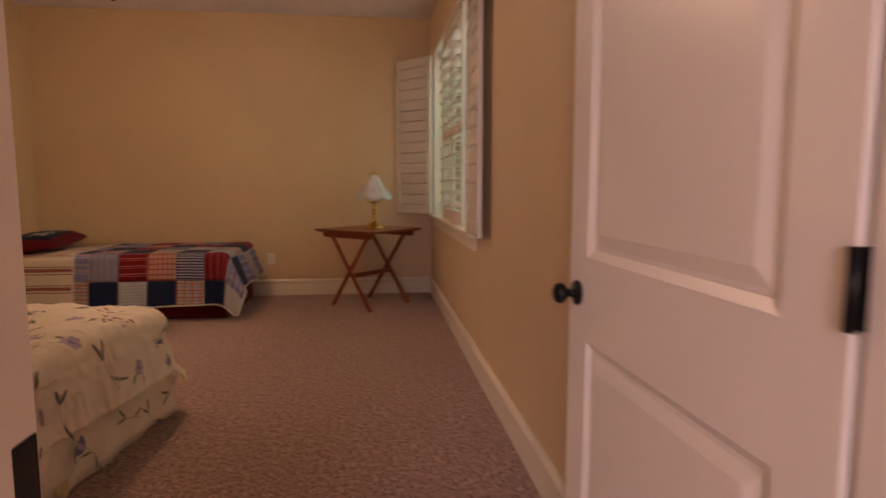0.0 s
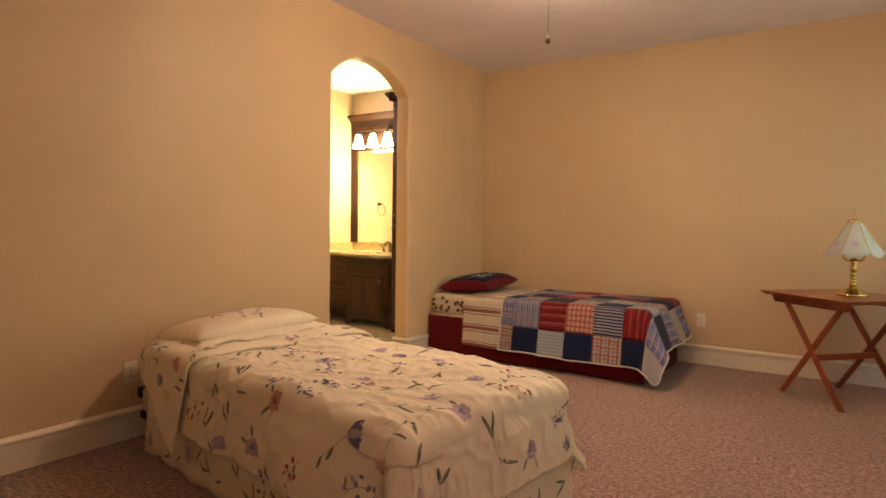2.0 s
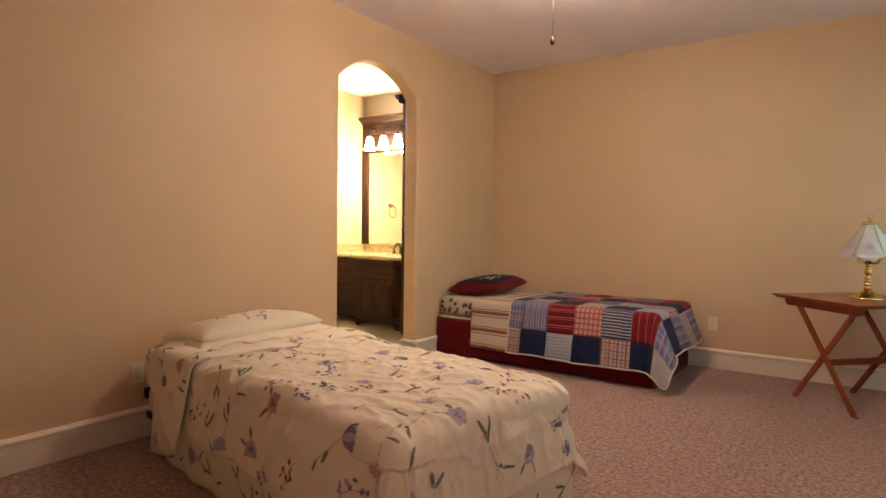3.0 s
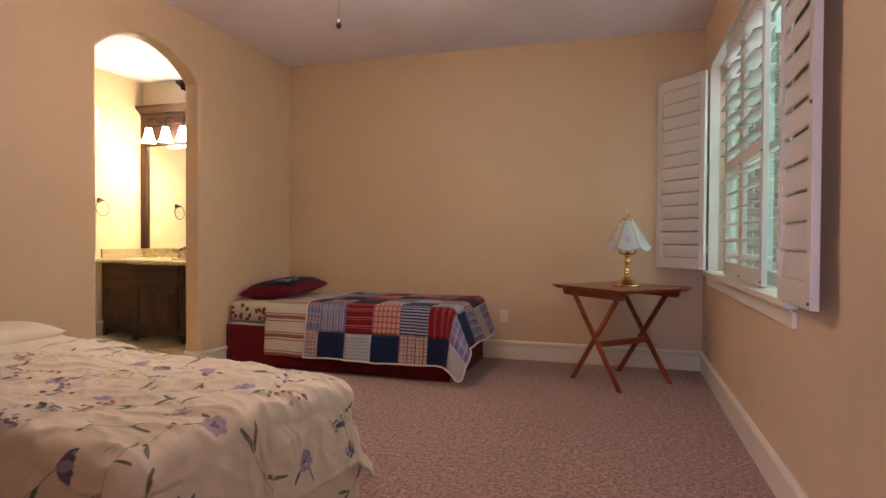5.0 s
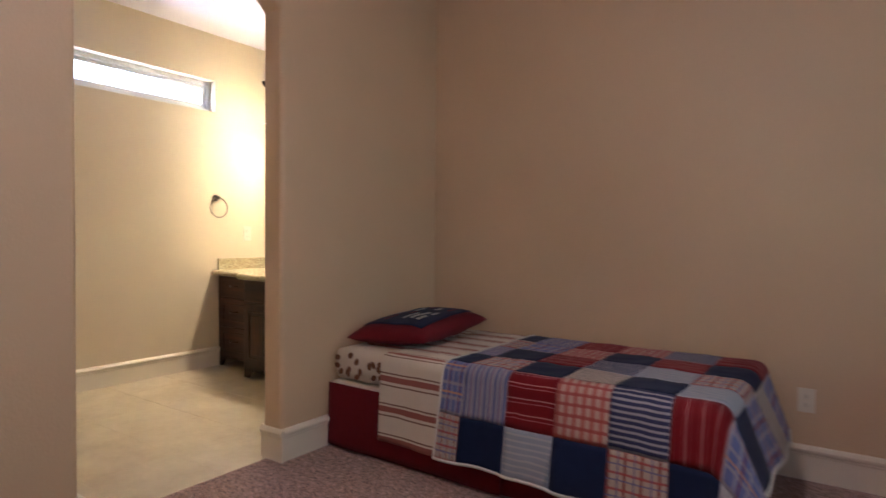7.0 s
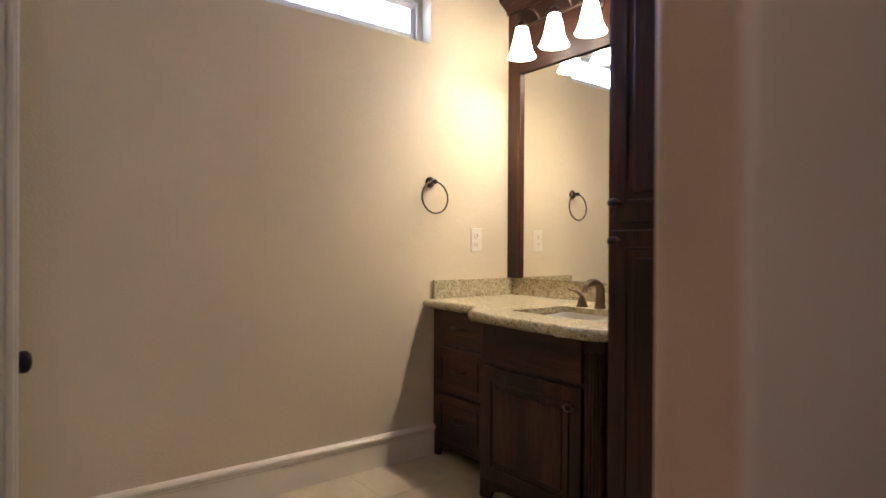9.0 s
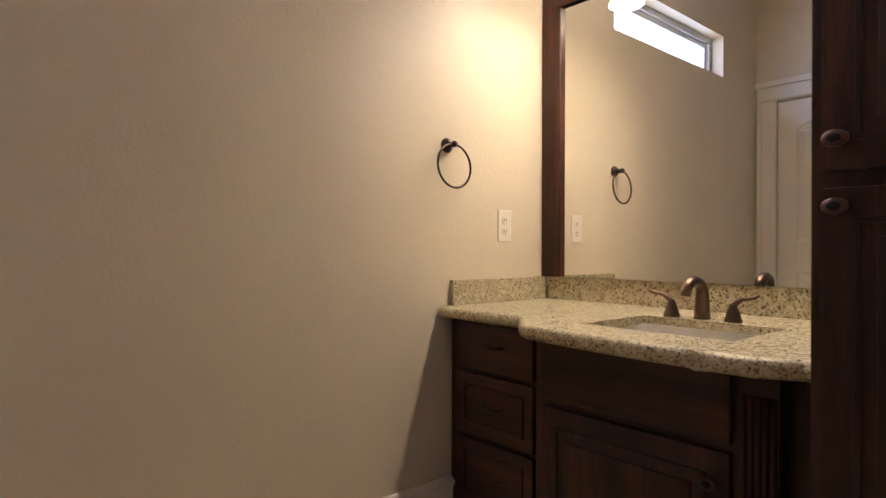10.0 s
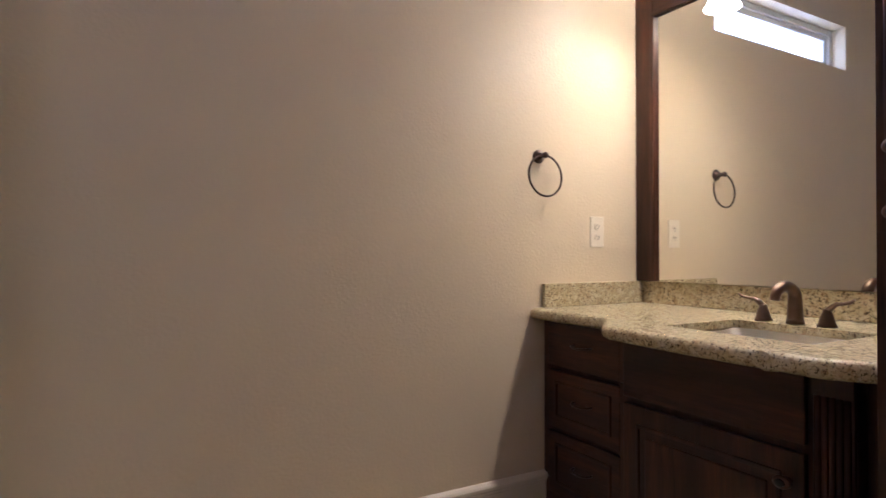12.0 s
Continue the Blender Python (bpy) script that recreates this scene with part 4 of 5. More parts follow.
def floral(parent, place, spans, step, seed, size=1.0):
    """Loose sprays of printed flowers, leaves and stems over a stretch of cloth, one mesh for each colour."""
    rnd = random.Random(seed)
    sets = {k: bmesh.new() for k in ("lilac", "blue", "rose", "red", "yellow", "leaf")}

    def blot(key, a, b, ang, long, wide, lift, n=9):
        c, o = petal(a, b, ang, long * size, wide * size, n)
        ragged = [(c[0] + (p - c[0]) * k, c[1] + (q - c[1]) * k) for (p, q), k in ((pt, rnd.uniform(0.82, 1.12)) for pt in o)]
        motif(sets[key], place, c[0], c[1], ragged, lift)

    def stem(a, b, ang, long, bend, wide=0.0008):
        l, r = stem_shape(a, b, ang, long * size, bend, wide * size)
        ribbon(sets["leaf"], place, l, r, 0.0013)
        return [((p[0] + q[0]) / 2, (p[1] + q[1]) / 2) for p, q in zip(l, r)]

    count = 0
    for a0, a1, b0, b1 in spans:
        na, nb = max(1, round((a1 - a0) / step)), max(1, round((b1 - b0) / step))
        for i in range(na):
            for j in range(nb):
                a = a0 + (a1 - a0) * (i + 0.5 + rnd.uniform(-0.33, 0.33)) / na
                b = b0 + (b1 - b0) * (j + 0.5 + rnd.uniform(-0.33, 0.33)) / nb
                ang = rnd.uniform(0, 6.28)
                kind = ("tulip", "spray", "rose", "leaves", "tulip", "bells", "leaves")[(count * 3 + rnd.randint(0, 1)) % 7]
                count += 1
                if kind == "tulip":
                    key = rnd.choice(("blue", "lilac", "yellow", "rose", "blue"))
                    for d in (-0.55, -0.25, 0.28, 0.6):
                        blot(key, a, b, ang + d, rnd.uniform(0.046, 0.060), 0.026, 0.0016)
                    blot("lilac" if key == "blue" else key, a, b, ang, 0.050, 0.020, 0.0024)
                    s = stem(a, b, ang + 3.14 + rnd.uniform(-0.3, 0.3), rnd.uniform(0.08, 0.13), rnd.uniform(-1.3, 1.3))
                    for k in (3, 5):
                        blot("leaf", *s[k], ang + 3.1 + rnd.choice((-0.8, 0.8)), rnd.uniform(0.04, 0.065), 0.011, 0.0018)
                elif kind == "rose":
                    key = rnd.choice(("lilac", "rose", "lilac"))
                    for k in range(7):
                        blot(key, a, b, ang + k * 0.898, rnd.uniform(0.026, 0.038), 0.026, 0.0014 + 0.0002 * (k % 3))
                    for k in range(3):
                        blot("red" if key == "rose" else "blue", a, b, ang + k * 2.1, 0.014, 0.012, 0.0026, 6)
                    for d in (2.4, 3.6):
                        blot("leaf", a + 0.028 * size * math.cos(ang + d), b + 0.028 * size * math.sin(ang + d), ang + d, rnd.uniform(0.03, 0.05), 0.013, 0.0016)
                elif kind == "leaves":
                    s = stem(a, b, ang, rnd.uniform(0.07, 0.15), rnd.uniform(-1.2, 1.2))
                    for k, d in ((0, 2.6), (0, 3.5), (3, 0.7)):
                        blot("leaf", *s[k], ang + d, rnd.uniform(0.045, 0.07), 0.012, 0.0018)
                else:
                    s = stem(a, b, ang, 0.11, rnd.choice((-1.6, 1.6)), 0.0008)
                    for k in range(10):
                        p = s[rnd.randint(2, 6)]
                        blot(("red" if k % 2 else "rose") if kind == "spray" else ("blue" if k % 3 else "lilac"), p[0] + size * rnd.uniform(-0.022, 0.022), p[1] + size * rnd.uniform(-0.022, 0.022), rnd.uniform(0, 6), rnd.uniform(0.012, 0.021), 0.015, 0.0018 + 0.0001 * k, 6)
                    blot("leaf", *s[1], ang + 1.0, 0.035, 0.011, 0.0018)
    for key, material in (("lilac", M_LILAC), ("blue", M_BLUE), ("rose", M_ROSE), ("red", M_REDPRINT), ("yellow", M_YELLOW), ("leaf", M_LEAF)):
        if not sets[key].verts:
            continue
        ob = part("printed_flower", sets[key], material, parent)
        tagged(ob, key + " flowers printed on the cloth", kind="stuff")


# ---- floral bed ----
BL, BWID, BTOP = 2.00, 0.985, 0.508
BED1 = pose(-3.70, 3.275, 0, 0, 0, -9)


def placed(ob):
    ob.matrix_world = BED1
    return ob


bed1 = placed(thing("bed", "single bed on a black steel frame under floral bedding", "bed"))
part("mattress", soft_block((0, -BWID / 2, 0.30), (BL, BWID / 2, BTOP), 0.045), M_CREAM, bed1, "mattress in a cream floral sheet")
part("box_spring", soft_block((0.01, -BWID / 2 + 0.01, 0.17), (BL - 0.02, BWID / 2 - 0.01, 0.295), 0.02), M_MATTRESS, bed1)
for y in (-BWID / 2 + 0.03, BWID / 2 - 0.03):
    part("frame_rail", block((-0.02, y - 0.018, 0.13), (BL - 0.03, y + 0.018, 0.168), 0.003), M_BED, bed1, "black steel frame rail")
    part("frame_bracket", block((-0.045, y - 0.022, 0.235), (-0.004, y + 0.022, 0.29), 0.004), M_BED, bed1)
    for x in (0.15, BL - 0.2):
        part("leg", block((x - 0.018, y - 0.016, 0), (x + 0.018, y + 0.016, 0.13), 0.003), M_BED, bed1)

sheet_prints = placed(thing("fitted_sheet", "cream fitted sheet with small printed flowers at the bed head", "sheet"))
part("sheet_side", block((0.03, -BWID / 2 - 0.004, 0.33), (0.45, -BWID / 2 - 0.001, BTOP - 0.05)), M_CREAM, sheet_prints)
floral(sheet_prints, lambda a, b: Vector((a, -BWID / 2 - 0.004, b)), ((0.04, 0.34, 0.34, 0.44),), 0.10, 5)

skirt1 = placed(thing("bed_skirt", "cream floral bed skirt gathered to the carpet", "bed skirt"))
sk = [(0.16, -BWID / 2 - 0.012), (BL + 0.012, -BWID / 2 - 0.012), (BL + 0.012, BWID / 2 + 0.012), (0.1, BWID / 2 + 0.012)]
part("ruffle", skirt_mesh(sk, 0.006, 0.31, 0.008, 0.55, 1.3), M_CREAM, skirt1)
floral(skirt1, lambda a, b: Vector((a, -BWID / 2 - 0.042, b)), ((0.25, 1.95, 0.03, 0.20),), 0.19, 31, 1.2)
floral(skirt1, lambda a, b: Vector((BL + 0.042, a, b)), ((-0.45, 0.45, 0.03, 0.20),), 0.19, 37, 1.2)

comforter = placed(thing("comforter", "cream cotton comforter printed with tulips and sprays, rumpled, over the bed", "comforter"))


def on_comforter(a, b):
    r, a1, b1 = 0.17, BL + 0.31, BWID / 2 + 0.31
    u, v = (a - (a1 - r)) / r, (abs(b) - (b1 - r)) / r
    if u > 0 and v > 0:
        k = max(u, v) / math.hypot(u, v)
        a, b = a1 - r + u * k * r, math.copysign(b1 - r + v * k * r, b)
    p = drape(a, b, BL + 0.03, BWID / 2 + 0.02, BTOP + 0.040, 0.085, 0.12, 0.045, 0.7, 0.12)
    puff = wrinkle(p, 0.021, 3.0) + 0.012 * math.sin(3.2 * a + 1) * math.cos(5 * b)
    if p.z > BTOP - 0.06:
        p.z += puff
    else:
        n = Vector((1 if a > BL else 0, -1 if b < 0 else 1, 0))
        p += n * puff
    return p


part("cover", sheet_mesh(0.50, BL + 0.31, -BWID / 2 - 0.31, BWID / 2 + 0.30, 190, 170, on_comforter, 0.012), M_CREAM, comforter)
floral(comforter, on_comforter, ((0.56, BL + 0.26, -BWID / 2 - 0.30, BWID / 2 + 0.24),), 0.185, 11, 1.25)


def on_turnback(a, b):
    p = drape(a, b, BL + 0.5, BWID / 2 + 0.035, BTOP + 0.052, 0.08, 0.16, 0.035, 2.2)
    k = (a - 0.34) / 0.34
    p.z += wrinkle(p, 0.010, 8.0) + 0.012 * max(0, math.sin(math.pi * min(1, max(0, k))))
    if abs(b) > BWID / 2:
        p.y += (-1 if b < 0 else 1) * 0.012
    return p


turnback = placed(thing("top_sheet", "cream floral sheet folded back over the comforter", "sheet"))


def on_flap(a, b):
    edge = -BWID / 2 + 0.02
    if b < edge:
        b = edge + (b - edge) * (0.50 + 0.55 * min(1, max(0, (a - 0.22) / 0.40)))
    return on_turnback(a + 0.03 * (b + 0.5), b)


part("fold", sheet_mesh(0.22, 0.66, -BWID / 2 - 0.40, BWID / 2 + 0.20, 26, 80, on_flap, 0.012), M_CREAM, turnback)
floral(turnback, on_flap, ((0.25, 0.62, -BWID / 2 - 0.32, BWID / 2 + 0.15),), 0.18, 23, 1.15)

pillow1 = thing("pillow", "flat cream floral pillow lying at the bed head", "pillow")
pillow1.matrix_world = BED1 @ pose(0.245, -0.045, BTOP + 0.086, 2, -6, 3)
part("pillow_case", pillow_mesh(0.45, 0.74, 0.185, 4.0, 30, 0.02), M_CREAM, pillow1)


def on_flange(a, b):
    past = max(0, abs(a) - 0.19, abs(b) - 0.34)
    return Vector((a, b, -0.004 - 0.55 * past + 0.010 * math.sin(13 * a + 9 * b) * past / 0.06 + 0.007 * math.sin(27 * b + 5 * a) * past / 0.06))


part("flange", sheet_mesh(-0.262, 0.262, -0.395, 0.390, 36, 60, on_flange, 0.005), M_CREAM, pillow1, "flat hemmed flange round the pillow case")
on_pillow = lambda a, b: Vector((a, b, 0.0925 * max(0, (1 - min(1, abs(a) / 0.225 * 1.02) ** 2.6) * (1 - min(1, abs(b) / 0.37 * 1.02) ** 2.6)) ** 0.38 + 0.007))
floral(pillow1, on_pillow, ((-0.16, 0.16, -0.30, 0.30),), 0.17, 41)

# ---- patchwork bed ----
CL, CW, CTOP = 1.98, 0.96, 0.545
BED2 = pose(-3.855, 6.12, 0, 0, 0, -1.0)


def placed2(ob):
    ob.matrix_world = BED2
    return ob


bed2 = placed2(thing("bed", "single bed with sports-print sheet on its mattress, against the wall", "bed"))
part("mattress", soft_block((0, -CW / 2, 0.365), (CL, CW / 2, CTOP), 0.05), M_SPORT, bed2, "mattress in a cream sheet with brown ball prints")
part("box_spring", soft_block((0.0, -CW / 2 - 0.005, 0.10), (CL, CW / 2, 0.362), 0.012), M_MATTRESS, bed2)
for x in (0.2, CL - 0.2):
    for y in (-CW / 2 + 0.1, CW / 2 - 0.1):
        part("leg", block((x - 0.02, y - 0.02, 0), (x + 0.02, y + 0.02, 0.10), 0.003), M_BED, bed2)
bm = bmesh.new()
rnd = random.Random(9)
for k in range(15):
    a, z = 0.045 + (k // 3) * 0.078 + rnd.uniform(-0.012, 0.012), 0.402 + (k % 3) * 0.050 + rnd.uniform(-0.008, 0.008)
    c, o = petal(a, z, rnd.uniform(0, 6), 0.044, 0.031, 10)
    motif(bm, lambda p, q: Vector((p, -CW / 2 - 0.001, q)), c[0], c[1], [(p, q) for p, q in o], 0.0012)
balls = part("printed_ball", bm, M_BALL, bed2)
tagged(balls, "brown balls printed on the sheet", kind="stuff")

skirt2 = placed2(thing("bed_skirt", "dark red cotton bed skirt with a split, hanging to the carpet", "bed skirt"))
yk = -CW / 2 - 0.012
part("skirt_panel", skirt_mesh([(-0.01, yk - 0.014), (1.10, yk - 0.022)], 0.012, 0.352, 0.003, 0.16, 0.4), M_SKIRT, skirt2)
part("skirt_panel", skirt_mesh([(1.085, yk + 0.008), (CL + 0.014, yk)], 0.006, 0.352, 0.004, 0.18, 2.0), M_SKIRT, skirt2)
part("skirt_panel", skirt_mesh([(CL + 0.014, yk), (CL + 0.014, CW / 2)], 0.006, 0.352, 0.004, 0.2, 3.0), M_SKIRT, skirt2)
part("skirt_band", block((0.0, yk - 0.010, 0.350), (0.40, yk + 0.012, 0.357), 0.002), M_BINDING, skirt2, "white band along the top of the skirt")


def on_spread(a, b):
    p = drape(a, b, CL + 0.5, CW / 2 + 0.040, CTOP + 0.010, 0.06, 0.06, 0.014, 0.3)
    p.z += wrinkle(p, 0.004, 1.0)
    return p


spread = placed2(thing("bedspread", "cream bedspread with dark red stripes, folded over the mattress", "bedspread"))
part("cloth", sheet_mesh(0.385, 0.86, -CW / 2 - 0.455, CW / 2, 26, 80, on_spread, 0.008), M_SPREAD, spread)
part("cloth", sheet_mesh(0.10, 0.384, -CW / 2 + 0.16, CW / 2, 14, 50, on_spread, 0.008), M_SPREAD, spread)


PS = 0.231
cols = [0.785, 0.905] + [0.905 + PS * k for k in range(1, 6)] + [2.315]
rows_b = [-CW / 2 - 0.458, -CW / 2 - 0.250] + [-CW / 2 + 0.012 + 0.222 * k for k in range(0, 5)]


def on_quilt(a, b):
    r = 0.09
    u, v = (a - (cols[-1] - r)) / r, ((rows_b[0] + r) - b) / r
    if u > 0 and v > 0:
        k = max(u, v) / math.hypot(u, v)
        a, b = cols[-1] - r + u * k * r, rows_b[0] + r - v * k * r
    p = drape(a, b, CL + 0.055, CW / 2 + 0.048, CTOP + 0.024, 0.065, 0.16, 0.034, 1.1, 0.16, 0.42)
    p.z += wrinkle(p, 0.006, 5.0)
    if p.z < CTOP - 0.05:
        p.y -= 0.5 * wrinkle(p, 0.012, 2.0)
    return p


quilt = placed2(thing("quilt", "patchwork quilt of navy, red, plaid and striped squares on the bed", "quilt"))
layout = [
    [M_TANPLAID, M_NAVY, M_SKYPATCH, M_NAVY, M_TANPLAID, M_NAVY, M_GREYSTRIPE],
    [M_BLUEPLAID, M_BLUESTRIPE, M_REDSTRIPE, M_GINGHAM, M_NAVYSTRIPE, M_REDSTRIPE_V, M_BLUEPLAID],
    [M_NAVY, M_TANPLAID, M_NAVY, M_TICKING, M_NAVY, M_SKYPATCH, M_NAVY],
    [M_BLUESTRIPE, M_NAVY, M_REDSTRIPE, M_NAVYSTRIPE, M_SKYPATCH, M_TANPLAID, M_BLUEPLAID],
    [M_TANPLAID, M_BLUEPLAID, M_GINGHAM, M_NAVY, M_REDSTRIPE, M_NAVY, M_TICKING],
    [M_NAVY, M_BLUESTRIPE, M_REDSTRIPE_V, M_GINGHAM, M_NAVYSTRIPE, M_REDSTRIPE, M_BLUEPLAID],
]
for j in range(6):
    for i in range(7):
        g = 0.0012
        part("patch", sheet_mesh(cols[i] + g, cols[i + 1] - g, rows_b[j] + g, rows_b[j + 1] - g, 10, 10, on_quilt, 0.008), layout[j][i], quilt)
edge = [on_quilt(a, rows_b[0]) for a in [cols[0] + (cols[-1] - cols[0]) * k / 60 for k in range(61)]]
edge += [on_quilt(cols[-1], rows_b[0] + (rows_b[-1] - rows_b[0]) * k / 60) for k in range(1, 61)]
part("binding", tube(edge, 0.007, 8), M_BINDING, quilt, "white binding along the quilt edge")
part("binding", tube([on_quilt(cols[0], rows_b[0] + (rows_b[-1] - rows_b[0]) * k / 60) for k in range(61)], 0.006, 8), M_BINDING, quilt)

pillow2 = thing("pillow", "red pillow with navy printed panel on the patchwork bed", "pillow")
pillow2.matrix_world = BED2 @ pose(0.255, -0.02, CTOP + 0.070, 2.5, -3, 5)
part("pillow_case", pillow_mesh(0.52, 0.74, 0.19, 2.0, 26), M_PILLOW_RED, pillow2)
crown_of = lambda a, b, k=0.002: Vector((a, b, 0.095 * max(0, (1 - (abs(a) / 0.26) ** 2.6) * (1 - (abs(b) / 0.37) ** 2.6)) ** 0.38 + 0.012 * noise.noise(Vector((a * 6 + 2.0, b * 6, 1))) + k))
part("printed_panel", sheet_mesh(-0.20, 0.20, -0.29, 0.29, 24, 30, lambda a, b: crown_of(a, b, 0.005), 0.004), M_NAVY, pillow2, "navy panel with pale printed marks")
for x, y, l, wd in ((0.02, -0.12, 0.035, 0.16), (0.075, -0.10, 0.035, 0.20), (-0.06, 0.10, 0.03, 0.12), (-0.03, -0.02, 0.02, 0.07), (0.05, 0.14, 0.03, 0.08), (0.12, -0.16, 0.03, 0.10), (0.12, -0.02, 0.03, 0.07), (-0.10, -0.14, 0.02, 0.16), (-0.02, 0.19, 0.02, 0.10), (0.13, 0.17, 0.02, 0.12), (-0.14, 0.05, 0.03, 0.18)):
    part("printed_mark", sheet_mesh(x - l / 3, x + l / 3, y - wd / 2, y + wd / 2, 4, 12, lambda a, b: crown_of(a, b, 0.0075), 0.001), M_BINDING if l > 0.025 else M_REDSTRIPE, pillow2)

# ---- bathroom: vanity ----
CT = 0.853


def raised_front(root, name, x0, x1, z0, z1, y, flat=False, label=""):
    """A cabinet door or drawer front facing -y at y."""
    ob = part(name, block((x0, y, z0), (x1, y + 0.019, z1), 0.004), M_DARK if name == "door" else M_DARK_X, root, label)
    if not flat:
        s = 0.055 if z1 - z0 > 0.3 else 0.042
        bm = bmesh.new()
        for a, b in (((x0 + s, z0 + s), (x1 - s, z0 + s + 0.012)), ((x0 + s, z1 - s - 0.012), (x1 - s, z1 - s)), ((x0 + s, z0 + s), (x0 + s + 0.012, z1 - s)), ((x1 - s - 0.012, z0 + s), (x1 - s, z1 - s))):
            cube(bm, (a[0], y - 0.005, a[1]), (b[0], y + 0.004, b[1]), 0.0025)
        part("panel_bead", bm, M_DARK, ob)
        if z1 - z0 > 0.3:
            part("raised_panel", block((x0 + s + 0.035, y - 0.006, z0 + s + 0.035), (x1 - s - 0.035, y + 0.004, z1 - s - 0.035), 0.005), M_DARK, ob)
    return ob


def knob(parent, x, y, z):
    k = part("knob", lathe([(0.010, 0), (0.008, 0.004), (0.006, 0.014), (0.012, 0.018), (0.017, 0.023), (0.0165, 0.029), (0.011, 0.033), (0.0001, 0.034)], 18), M_COPPER, parent, "worn copper-bronze knob")
    k.matrix_local = pose(x, y, z, 90, 0, 0) @ Matrix.Diagonal((1.3, 0.95, 1, 1))
    part("inset", lathe([(0.010, 0.0335), (0.009, 0.036), (0.0001, 0.0365)], 14), M_BLACK, k, "dark inset in the knob")


def pull(parent, x, y, z):
    pts = [(x - 0.048, y, z), (x - 0.044, y - 0.018, z - 0.001), (x - 0.03, y - 0.026, z - 0.004), (x, y - 0.028, z - 0.006), (x + 0.03, y - 0.026, z - 0.004), (x + 0.044, y - 0.018, z - 0.001), (x + 0.048, y, z)]
    part("pull", tube(pts, 0.0045, 8), M_BRONZE, parent, "bronze bow pull")


YD, YS = 6.445, 6.285
drawers = thing("drawer_cabinet", "dark stained three-drawer vanity cabinet beside the sink base", "cabinet")
part("body", block((W + 0.003, YD + 0.02, 0.085), (-5.570, NB - 0.004, CT - 0.047), 0.002), M_DARK, drawers)
toe = [(W + 0.003, 0.002), (W + 0.05, 0.002), (W + 0.07, 0.045), (W + 0.13, 0.068), (-5.72, 0.068), (-5.655, 0.045), (-5.635, 0.002), (-5.570, 0.002), (-5.570, 0.084), (W + 0.003, 0.084)]
part("toe_valance", prism(toe, 1, YD + 0.02, YD + 0.04, 0.001), M_DARK_X, drawers)
for z0, z1, flat in ((0.622, 0.800, True), (0.372, 0.604, False), (0.105, 0.354, False)):
    d = raised_front(drawers, "drawer_front", W + 0.055, -5.703, z0, z1, YD, flat)
    pull(d, (W + 0.055 - 5.688) / 2, YD, (z0 + z1) / 2 + 0.01)

base = thing("sink_cabinet", "dark stained vanity sink cabinet with a panelled door and fluted corner", "cabinet")
part("body", block((-5.568, YS + 0.02, 0.085), (-4.868, NB - 0.004, CT - 0.19), 0.002), M_DARK, base)
part("front_rail", block((-5.568, YS + 0.02, CT - 0.189), (-4.868, YS + 0.06, CT - 0.047), 0.002), M_DARK, base)
part("side_rail", block((-5.568, YS + 0.061, CT - 0.189), (-5.548, NB - 0.004, CT - 0.047), 0.002), M_DARK, base)
part("side_rail", block((-4.888, YS + 0.061, CT - 0.189), (-4.868, NB - 0.004, CT - 0.047), 0.002), M_DARK, base)
toe = [(-5.568, 0.002), (-5.51, 0.002), (-5.485, 0.045), (-5.41, 0.068), (-5.03, 0.068), (-4.965, 0.045), (-4.95, 0.002), (-4.868, 0.002), (-4.868, 0.084), (-5.568, 0.084)]
part("toe_valance", prism(toe, 1, YS + 0.02, YS + 0.04, 0.001), M_DARK_X, base)
raised_front(base, "false_front", -5.535, -4.972, 0.628, 0.800, YS, True)
d = raised_front(base, "door", -5.535, -4.972, 0.110, 0.608, YS)
knob(d, -5.012, YS, 0.535)
bm = block((-4.958, YS + 0.006, 0.09), (-4.868, YS + 0.0195, CT - 0.048), 0.002)
part("fluted_post", bm, M_DARK, base)
for k in range(5):
    part("flute", tube([(-4.945 + k * 0.016, YS + 0.005, 0.16), (-4.945 + k * 0.016, YS + 0.005, CT - 0.10)], 0.0082, 8), M_DARK, base)
filler = thing("filler_panel", "dark stained filler panel between the vanity and tall cabinet", "panel")
part("panel", block((-4.866, YS + 0.06, 0.002), (-4.778, YS + 0.08, CT - 0.047), 0.002), M_DARK, filler)

SX0, SX1, SY0, SY1 = -5.462, -5.012, 6.395, 6.745


def front_of(x):
    def step(a, b):
        u = min(1, max(0, (x - a) / (b - a)))
        return u * u * (3 - 2 * u)
    return 6.392 - 0.160 * step(-5.75, -5.55) - 0.040 * math.sin(math.pi / 2 * min(1, max(0, (x + 5.60) / 0.50))) + 0.050 * step(-4.89, -4.80)


xs = sorted({W + 0.002, -4.778, SX0, SX1, *[W + 0.05 + 0.034 * k for k in range(39)]})
bm = bmesh.new()
cols_v = [[bm.verts.new((x, y, CT)) for y in (front_of(x), max(SY0, front_of(x) + 0.06), SY1, NB - 0.003)] for x in xs]
for i in range(len(xs) - 1):
    for j in range(3):
        if j == 1 and xs[i] >= SX0 - 1e-6 and xs[i + 1] <= SX1 + 1e-6:
            continue
        bm.faces.new((cols_v[i][j], cols_v[i + 1][j], cols_v[i + 1][j + 1], cols_v[i][j + 1]))
ret = bmesh.ops.extrude_face_region(bm, geom=bm.faces[:])
bmesh.ops.translate(bm, verts=[v for v in ret["geom"] if isinstance(v, bmesh.types.BMVert)], vec=(0, 0, -0.046))
